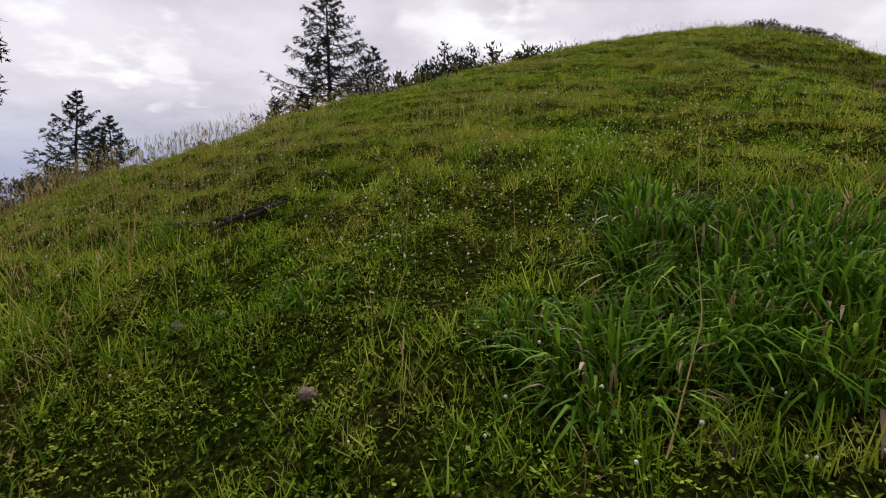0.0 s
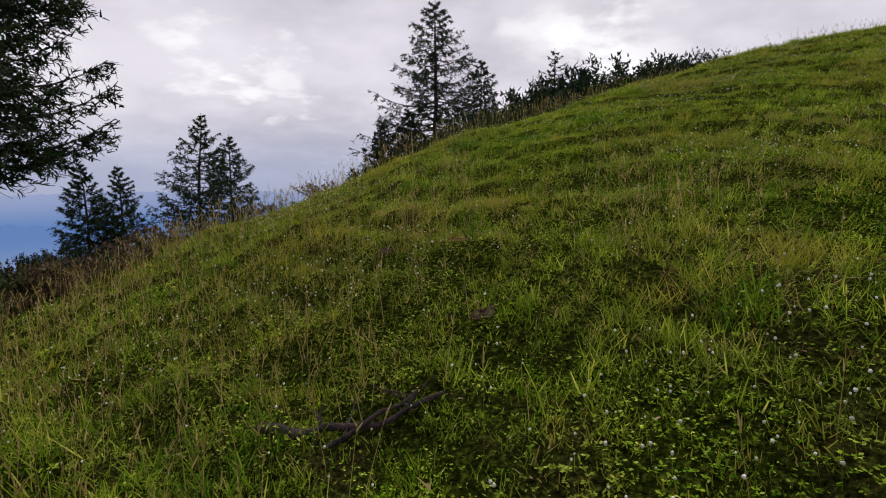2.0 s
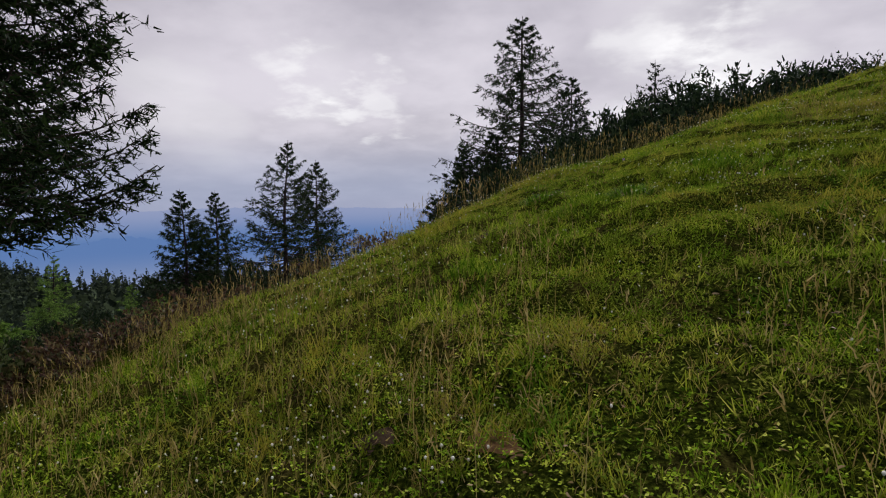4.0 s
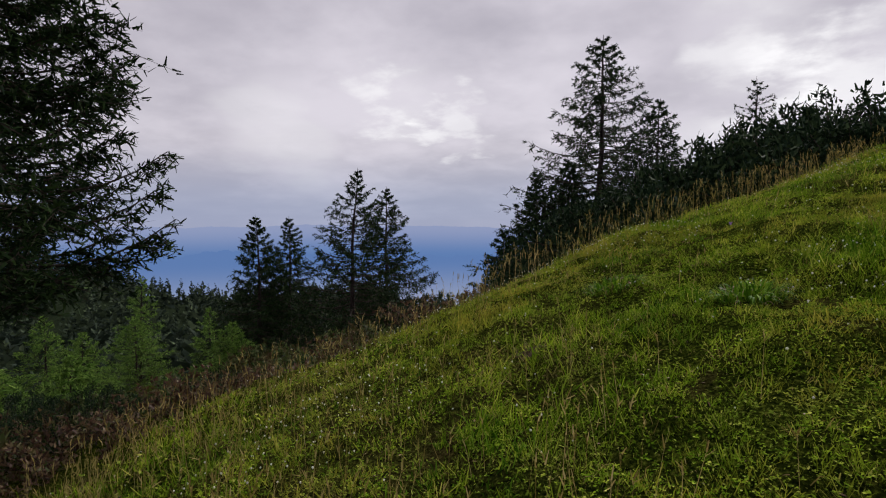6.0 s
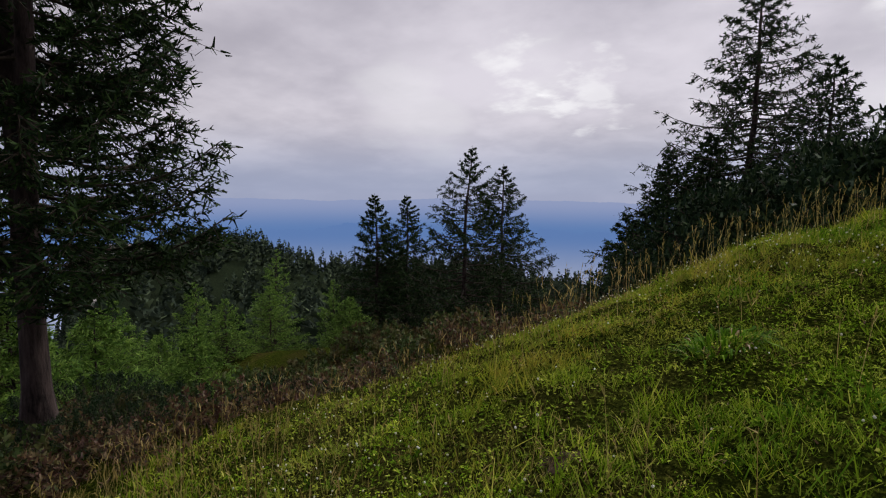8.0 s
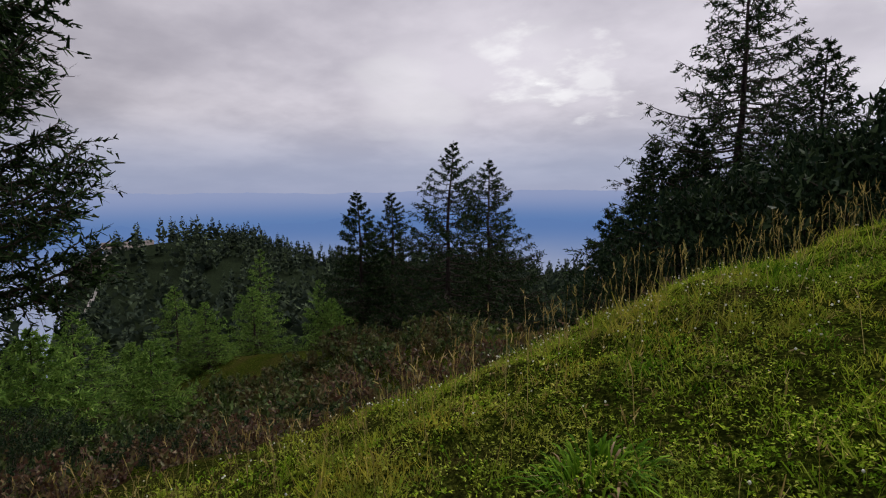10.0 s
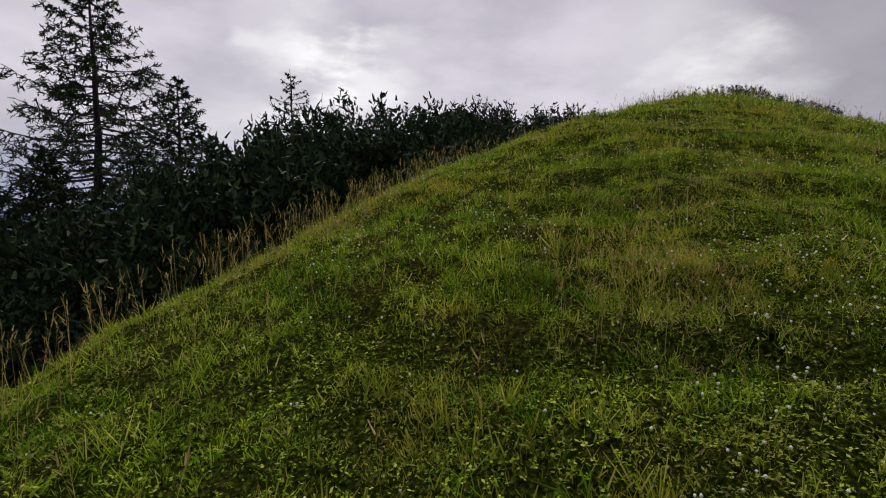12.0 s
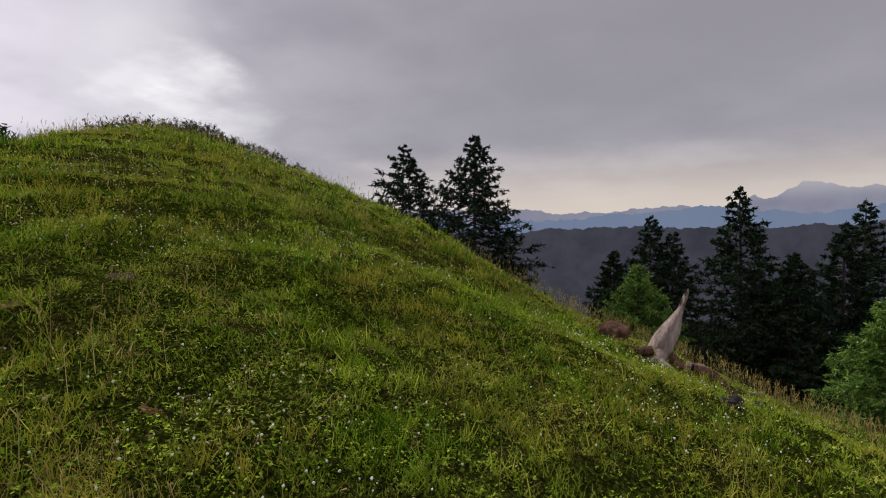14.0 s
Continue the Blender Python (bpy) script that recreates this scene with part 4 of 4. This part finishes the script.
def clover():
    rng = np.random.default_rng(321)
    n = 22000
    p = scatter(rng, n, lambda x, y: near(x, y) * inside(x, y) * (0.25 + 0.75 * step(0.4, 0.62, wave(x, y, 1.9, 3.0))))
    pile = Pile()
    x, y = p[:, 0], p[:, 1]
    hub = np.stack([x, y, land(x, y) + rng.uniform(0.015, 0.06, n)], -1)
    turn = rng.uniform(0, 6.283, n)
    for q in range(3):
        a = turn + q * 2.094
        d = np.stack([np.cos(a), np.sin(a), rng.normal(0.12, 0.22, n)], -1)
        s = np.stack([-np.sin(a), np.cos(a), rng.normal(0, 0.15, n)], -1)
        size = rng.uniform(0.006, 0.013, n)[:, None]
        v = np.stack([hub, hub + (d + s * 0.6) * size, hub + d * size * 1.7, hub + (d - s * 0.6) * size], 1).reshape(-1, 3)
        pile.put(v, [np.arange(n)[:, None] * 4 + [0, 1, 2, 3]])
    tagged(new("clover_leaves", pile.mesh("clover_leaves", MAT_CLOVER)), "low three-part clover leaves in the turf", "clover", kind="stuff")

    m = 6500
    p = scatter(rng, m, lambda x, y: (0.18 * wide_(x, y) + 0.8 * middle(x, y)) * inside(x, y) * (0.12 + 0.88 * step(0.5, 0.75, wave(x, y, 1.4, 5.0))))
    heads, stems = Pile(), Pile()
    x, y = p[:, 0], p[:, 1]
    foot = np.stack([x, y, land(x, y)], -1)
    h = rng.uniform(0.06, 0.12, m)
    lean = np.stack([rng.normal(0, 0.2, m), rng.normal(0, 0.2, m), np.ones(m)], -1)
    tip = foot + lean * h[:, None]
    stems.blades(foot, lean, h, 0.003, rng)
    rad = rng.uniform(0.004, 0.008, m)
    rings = []
    for zc, rc in ((-0.8, 0.55), (0.0, 1.0), (0.75, 0.6)):
        a = np.arange(6) * np.pi / 3 + zc
        rings.append(np.stack([np.cos(a) * rc, np.sin(a) * rc, np.full(6, zc)], -1))
    ball = np.concatenate(rings)
    v = tip[:, None] + ball[None] * rad[:, None, None] * rng.uniform(0.8, 1.2, (m, 18, 1))
    i = np.arange(m)[:, None, None] * 18
    j = np.arange(6)
    q1 = np.stack([j, (j + 1) % 6, 6 + (j + 1) % 6, 6 + j], -1)
    quads = np.concatenate([(i + q1[None]).reshape(-1, 4), (i + q1[None] + 6).reshape(-1, 4)])
    caps = (i[:, 0] + 12 + j[None])
    heads.put(v.reshape(-1, 3), [quads, caps])
    flowers = new("clover_flowers", heads.mesh("clover_flowers", MAT_PETAL))
    tagged(flowers, "white clover flower heads on thin stems", "clover", kind="stuff")
    stalk = new("clover_stems", stems.mesh("clover_stems", MAT_CLOVER))
    tagged(stalk, "thin green stems of white clover", "clover", kind="stuff")


clover()


def tussock(x, y, wide, high, n, seed, label):
    """A tuft of broad arching grass blades."""
    rng = np.random.default_rng(seed)
    z0 = float(land(x, y))
    ob = thing("grass_tussock", (x, y, z0), label, "grass tuft", "tussocks of broad grass")
    green, dead = Pile(), Pile()
    for pile, count, sc in ((green, n, 1.0), (dead, n // 9, 0.8)):
        a, s = rng.uniform(0, 6.283, count), np.sqrt(rng.random(count))
        fx, fy = np.cos(a) * s * wide * 0.5, np.sin(a) * s * wide * 0.5
        foot = np.stack([fx, fy, land(x + fx, y + fy) - z0 - 0.01], -1)
        out = np.stack([np.cos(a) * s, np.sin(a) * s, np.zeros(count)], -1) + rng.normal(0, 0.35, (count, 3)) * [1, 1, 0]
        length = high * rng.uniform(0.6, 1.4, count) * sc
        w = rng.uniform(0.007, 0.016, count)
        side = np.stack([-out[:, 1], out[:, 0], out[:, 2] * 0], -1)
        side /= np.linalg.norm(side, axis=1)[:, None] + 1e-6
        rows = []
        for u, wd in ((0, 0.8), (0.3, 1.0), (0.6, 0.9), (0.85, 0.55), (1.0, 0.06)):
            c = foot + out * (0.75 * u ** 1.6) * length[:, None]
            c = c + np.array([0, 0, 1.0]) * ((u - 0.42 * u ** 2.6 * (0.6 + np.hypot(out[:, 0], out[:, 1]))) * length)[:, None]
            rows += [c - side * (w * wd)[:, None] * 0.5, c + side * (w * wd)[:, None] * 0.5]
        v = np.stack(rows, 1).reshape(-1, 3)
        i = np.arange(count)[:, None] * 10
        pile.put(v, [i + [2 * k, 2 * k + 1, 2 * k + 3, 2 * k + 2] for k in range(4)])
    tagged(part("blade_clump", green.mesh("blade_clump", MAT_LUSH), ob), kind="stuff")
    tagged(part("withered_clump", dead.mesh("withered_clump", MAT_DEADLEAF), ob, "withered brown blades"), kind="stuff")


for k, (x, y, w, h, n) in enumerate(((0.56, 1.60, 0.50, 0.24, 260), (1.30, 1.60, 0.60, 0.24, 300), (0.95, 1.75, 0.5, 0.22, 230), (1.32, 2.22, 0.7, 0.26, 380), (0.92, 2.25, 0.5, 0.22, 240),
                                     (1.85, 2.5, 0.7, 0.26, 360), (1.55, 1.95, 0.55, 0.25, 280), (0.30, 1.85, 0.35, 0.15, 150), (1.75, 1.55, 0.6, 0.24, 280), (1.1, 2.7, 0.6, 0.24, 280),
                                     (2.2, 2.1, 0.7, 0.26, 330), (-0.62, 2.47, 0.35, 0.12, 150), (-0.91, 9.7, 0.45, 0.17, 240), (-2.0, 10.2, 0.45, 0.15, 220))):
    tussock(x, y, w, h, n, 400 + k, "lush green grass tussock with arching broad blades")


# ------------------------------------------------------------------ dead wood, stones and bare spots
def lump(name, x, y, size, seed, label, category, mat, sink=0.3, group="", squash=0.6):
    rng = np.random.default_rng(seed)
    bm = bmesh.new()
    bmesh.ops.create_icosphere(bm, subdivisions=3, radius=1.0)
    off = Vector(rng.uniform(-50, 50, 3))
    for v in bm.verts:
        d = 1 + 0.45 * noise.noise(v.co * 1.2 + off) + 0.16 * noise.noise(v.co * 3.4 + off) + 0.14 * noise.noise(v.co * 8.0 + off)
        v.co = Vector((v.co.x * size[0], v.co.y * size[1], v.co.z * size[2])) * d
    me = bpy.data.meshes.new(name)
    bm.to_mesh(me)
    bm.free()
    me.materials.append(mat)
    ob = new(name, me)
    ob.matrix_world = pose(x, y, float(land(x, y)) + size[2] * (1 - 2 * sink) * 0.6, 0, 0, float(rng.uniform(0, 360)))
    tagged(ob, label, category, group)
    return ob


def stump(x, y, turn):
    """A weathered snag: a leaning split shell of pale wood on spreading roots."""
    rng = np.random.default_rng(500)
    z0 = float(land(x, y)) - 0.06
    ob = thing("tree_stump", (x, y, z0), "weathered pale grey split tree stump leaning", "tree stump")
    ob.rotation_euler = (0, 0, turn)
    co, si = math.cos(turn), math.sin(turn)
    lie = lambda px, py: land(x + co * px - si * py, y + si * px + co * py) - z0
    pile = Pile()
    rows, sides = 16, 22
    v = []
    for r in range(rows):
        u = r / (rows - 1)
        cx, cy, cz = -0.26 + 0.52 * u ** 0.85, 0.0, 0.96 * u
        rad = 0.15 * (1 - u) ** 1.6 + 0.055 + 0.06 * math.exp(-((u - 0.42) / 0.28) ** 2)
        for s in range(sides):
            a = 2 * math.pi * s / sides
            flute = 1 + 0.22 * math.sin(5 * a + 1.5 * u) + 0.13 * math.sin(11 * a - 2 * u) + 0.35 * (1 - u) ** 4 * math.sin(4 * a + 0.5)
            q = rad * flute * (1 + 0.1 * noise.noise(Vector((3 * math.cos(a), 3 * math.sin(a), 6 * u))))
            top = 0.10 * u ** 3 * noise.noise(Vector((4 * math.cos(a), 4 * math.sin(a), 9.0))) + 0.12 * u ** 4 * math.cos(a - 0.2)
            v.append((cx + math.cos(a) * q * 0.9, cy + math.sin(a) * q * 0.7, cz + top))
    i = np.arange(rows - 1)[:, None] * sides
    j = np.arange(sides)[None]
    f = np.stack([i + j, i + (j + 1) % sides, i + sides + (j + 1) % sides, i + sides + j], -1).reshape(-1, 4)
    pile.put(np.array(v), [f, np.arange(sides)[None] + (rows - 1) * sides])
    part("snag", pile.mesh("snag", MAT_DEADWOOD), ob)
    for k, (a, length, drop) in enumerate(((185, 0.75, 0.05), (230, 0.5, 0.05), (-35, 0.75, 0.12), (-80, 0.5, 0.1), (140, 0.5, 0.02), (20, 0.6, 0.1))):
        root = Pile()
        u = np.linspace(0, 1, 8)
        ang = radians(a) + 0.4 * np.sin(3 * u + k)
        px, py = -0.15 + np.cos(ang) * u * length, np.sin(ang) * u * length
        pz = lie(px, py) + 0.13 * (1 - u) ** 2 + 0.03 * np.sin(5 * u + k)
        root.tube(np.stack([px, py, pz], -1), 0.085 * (1 - u) ** 0.8 + 0.012, 7)
        part("root", root.mesh("root", MAT_DEADWOOD if k % 2 else MAT_ROT, True), ob)
    broken = Pile()
    u = np.linspace(0, 1, 9)
    px, py = 0.25 + 0.75 * u, -0.25 - 0.25 * u
    broken.tube(np.stack([px, py, lie(px, py) + 0.10 * (1 - u) + 0.05 * np.sin(4 * u)], -1), 0.10 * (1 - u) ** 0.7 + 0.015, 8)
    part("broken_limb", broken.mesh("broken_limb", MAT_ROT, True), ob, "dark broken limb beside the stump")


stump(9.17, 10.36, radians(-68))
lump("rotten_stump", 9.3, 11.14, (0.27, 0.23, 0.20), 511, "low dark rotten stump with reddish wood", "tree stump", MAT_ROT, 0.25)
lump("boulder", 9.45, 9.95, (0.16, 0.13, 0.11), 512, "grey stone beside the weathered stump", "stone", MAT_STONE, 0.3)
for k, (x, y, s) in enumerate(((5.87, 10.09, 0.075), (6.92, 9.65, 0.06), (6.74, 9.61, 0.045), (6.56, 9.74, 0.045))):
    lump("dark_clod", x, y, (s * 1.2, s, s * 0.8), 520 + k, "black clod of earth lying on the grass", "clod", MAT_DUNG, 0.2, "black clods")
for k, (x, y, s) in enumerate(((2.43, 11.55, 0.042), (2.44, 11.70, 0.032))):
    lump("stone", x, y, (s * 1.3, s, s * 0.4), 530 + k, "small pale stone half sunk in the turf", "stone", MAT_STONE, 0.25, "pale stones")
for k, (x, y, s) in enumerate(((-1.28, 2.43, 0.032), (-1.09, 2.47, 0.030), (-0.49, 1.78, 0.030))):
    lump("pebble", x, y, (s * 1.2, s, s * 0.8), 540 + k, "small greyish brown pebble in the clover", "stone", MAT_STONE, 0.2, "pebbles")


def bare_patch(x, y, wide, deep, seed, label, mat):
    """An uneven spot of bare earth, a thin lens on the turf."""
    rng = np.random.default_rng(seed)
    rings, n = 5, 26
    v = [(0.0, 0.0, float(land(x, y)) + 0.012)]
    wob = 1 + 0.3 * np.interp(np.arange(n) % n, np.arange(0, n + 1, 2), np.r_[(w := rng.normal(0, 0.7, 13)), w[0]])
    for r in range(1, rings + 1):
        a = np.arange(n) * 2 * np.pi / n
        px, py = np.cos(a) * wide * 0.5 * r / rings * wob, np.sin(a) * deep * 0.5 * r / rings * wob
        v += [(p, q, z) for p, q, z in zip(px, py, land(x + px, y + py) + 0.004 * (1 - (r / rings) ** 2) - 0.01 * (r == rings) + rng.normal(0, 0.004, n))]
    v = np.array(v)
    j = np.arange(n)
    f3 = np.stack([j * 0, 1 + j, 1 + (j + 1) % n], -1)
    i = 1 + np.arange(rings - 1)[:, None] * n
    f4 = np.stack([i + j, i + (j + 1) % n, i + n + (j + 1) % n, i + n + j], -1).reshape(-1, 4)
    ob = new("bare_patch", mesh_of("bare_patch", v, [f3, f4], mat, True))
    ob.location = (x, y, 0)
    tagged(ob, label, "bare soil", "bare patches in the turf", "structure")


for k, (x, y, w, d, mat) in enumerate(((0.80, 1.30, 0.3, 0.16, MAT_EARTH), (1.2, 1.25, 0.25, 0.16, MAT_EARTH), (2.92, 14.4, 0.2, 0.4, MAT_DRYEARTH), (2.74, 13.05, 0.16, 0.16, MAT_DRYEARTH),
                                       (-1.04, 4.49, 0.22, 0.16, MAT_EARTH), (-2.04, 5.66, 0.35, 0.18, MAT_EARTH), (-2.34, 8.88, 0.35, 0.2, MAT_EARTH), (-0.65, 2.9, 0.2, 0.14, MAT_EARTH),
                                       (3.6, 14.3, 0.4, 0.25, MAT_EARTH), (2.1, 12.9, 0.35, 0.2, MAT_DRYEARTH), (-1.4, 5.6, 0.4, 0.25, MAT_DRYEARTH))):
    bare_patch(x, y, w * 0.7, d * 0.8, 560 + k, "patch of bare brown earth in the turf", mat)


def branch(points, thick, seed, label, mat=MAT_TWIG, twigs=7):
    """A fallen branch lying on the turf, with broken side twigs."""
    rng = np.random.default_rng(seed)
    pts = np.array([(x, y, float(land(x, y)) + h) for x, y, h in points])
    u = np.linspace(0, 1, 12)
    fine = np.stack([np.interp(u, np.linspace(0, 1, len(pts)), pts[:, c]) for c in range(3)], -1)
    fine[1:-1] += rng.normal(0, thick * 0.35, (10, 3))
    ob = thing("fallen_branch", tuple(fine[0]), label, "branch")
    stem = Pile()
    stem.tube(fine - fine[0], thick * (1 - 0.7 * u), 7)
    part("stem", stem.mesh("stem", mat, True), ob)
    for k in range(twigs):
        s = rng.uniform(0.1, 0.95)
        p = np.array([np.interp(s, u, fine[:, c]) for c in range(3)]) - fine[0]
        d = rng.normal(0, 1, 3) * [1, 1, 0.3] + [0, 0, 0.3]
        d /= np.linalg.norm(d)
        L = rng.uniform(0.08, 0.22)
        t = Pile()
        w = np.linspace(0, 1, 4)
        t.tube(p + d * (w * L)[:, None] + rng.normal(0, 0.008, (4, 3)) * w[:, None], thick * 0.35 * (1 - 0.8 * w) + 0.001, 5)
        part("twig", t.mesh("twig", mat), ob)


branch(((-1.98, 3.77, 0.015), (-1.65, 3.74, 0.03), (-1.40, 3.78, 0.04), (-1.14, 3.90, 0.03)), 0.026, 601, "grey-brown fallen branch in the grass", MAT_BARK, 9)
branch(((-1.60, 3.66, 0.02), (-1.35, 3.84, 0.05), (-1.20, 3.98, 0.03)), 0.014, 602, "thin fallen branch beside a thicker one", MAT_BARK, 4)
branch(((-0.45, 3.03, 0.03), (-0.33, 3.04, 0.05), (-0.22, 3.02, 0.04)), 0.006, 603, "thin dead stick in the clover", MAT_TWIG, 2)
branch(((9.5, 9.35, 0.03), (9.75, 9.15, 0.05), (10.0, 8.95, 0.08)), 0.025, 604, "pale dead branch below the stump", MAT_DEADWOOD, 3)
branch(((0.55, 1.20, 0.05), (0.80, 1.55, 0.20), (0.95, 1.95, 0.30)), 0.003, 605, "long dry straw leaning across the tussocks", MAT_STRAW, 0)


def gentian(x, y):
    rng = np.random.default_rng(610)
    z0 = float(land(x, y))
    ob = thing("violet_flower", (x, y, z0), "single violet flower on a short stem", "flower")
    stem, cup = Pile(), Pile()
    u = np.linspace(0, 1, 4)
    stem.tube(np.stack([0.01 * u, 0 * u, 0.06 * u], -1), 0.003 + 0 * u, 5)
    for k in range(6):
        a = k * math.pi / 3
        d = np.array([[math.cos(a) * 0.45, math.sin(a) * 0.45, 1.0]])
        cup.blades(np.array([[0.01, 0, 0.055]]) + d * 0.004, d, 0.035, 0.02, rng)
    part("stem", stem.mesh("stem", MAT_CLOVER), ob)
    part("petals", cup.mesh("petals", MAT_VIOLET), ob, "violet petals")


gentian(-1.05, 11.84)


def litter():
    """Withered leaves strewn in the turf."""
    rng = np.random.default_rng(620)
    n = 9000
    p = scatter(rng, n, lambda x, y: middle(x, y) * inside(x, y) * np.minimum(1.0, 0.1 + 0.6 * step(0.6, 0.8, wave(x, y, 2.2, 7.0)) + spots_dry(x, y)))
    base = np.stack([p[:, 0], p[:, 1], land(p[:, 0], p[:, 1]) + rng.uniform(0.01, 0.05, n)], -1)
    pile = Pile()
    pile.blades(base, rng.normal(0, 1, (n, 3)) * [1, 1, 0.3], rng.uniform(0.012, 0.035, n), rng.uniform(0.004, 0.010, n), rng, 0.4)
    tagged(new("withered_leaves", pile.mesh("withered_leaves", MAT_DEADLEAF)), "withered brown leaves strewn in the turf", "leaf litter", kind="stuff")


litter()
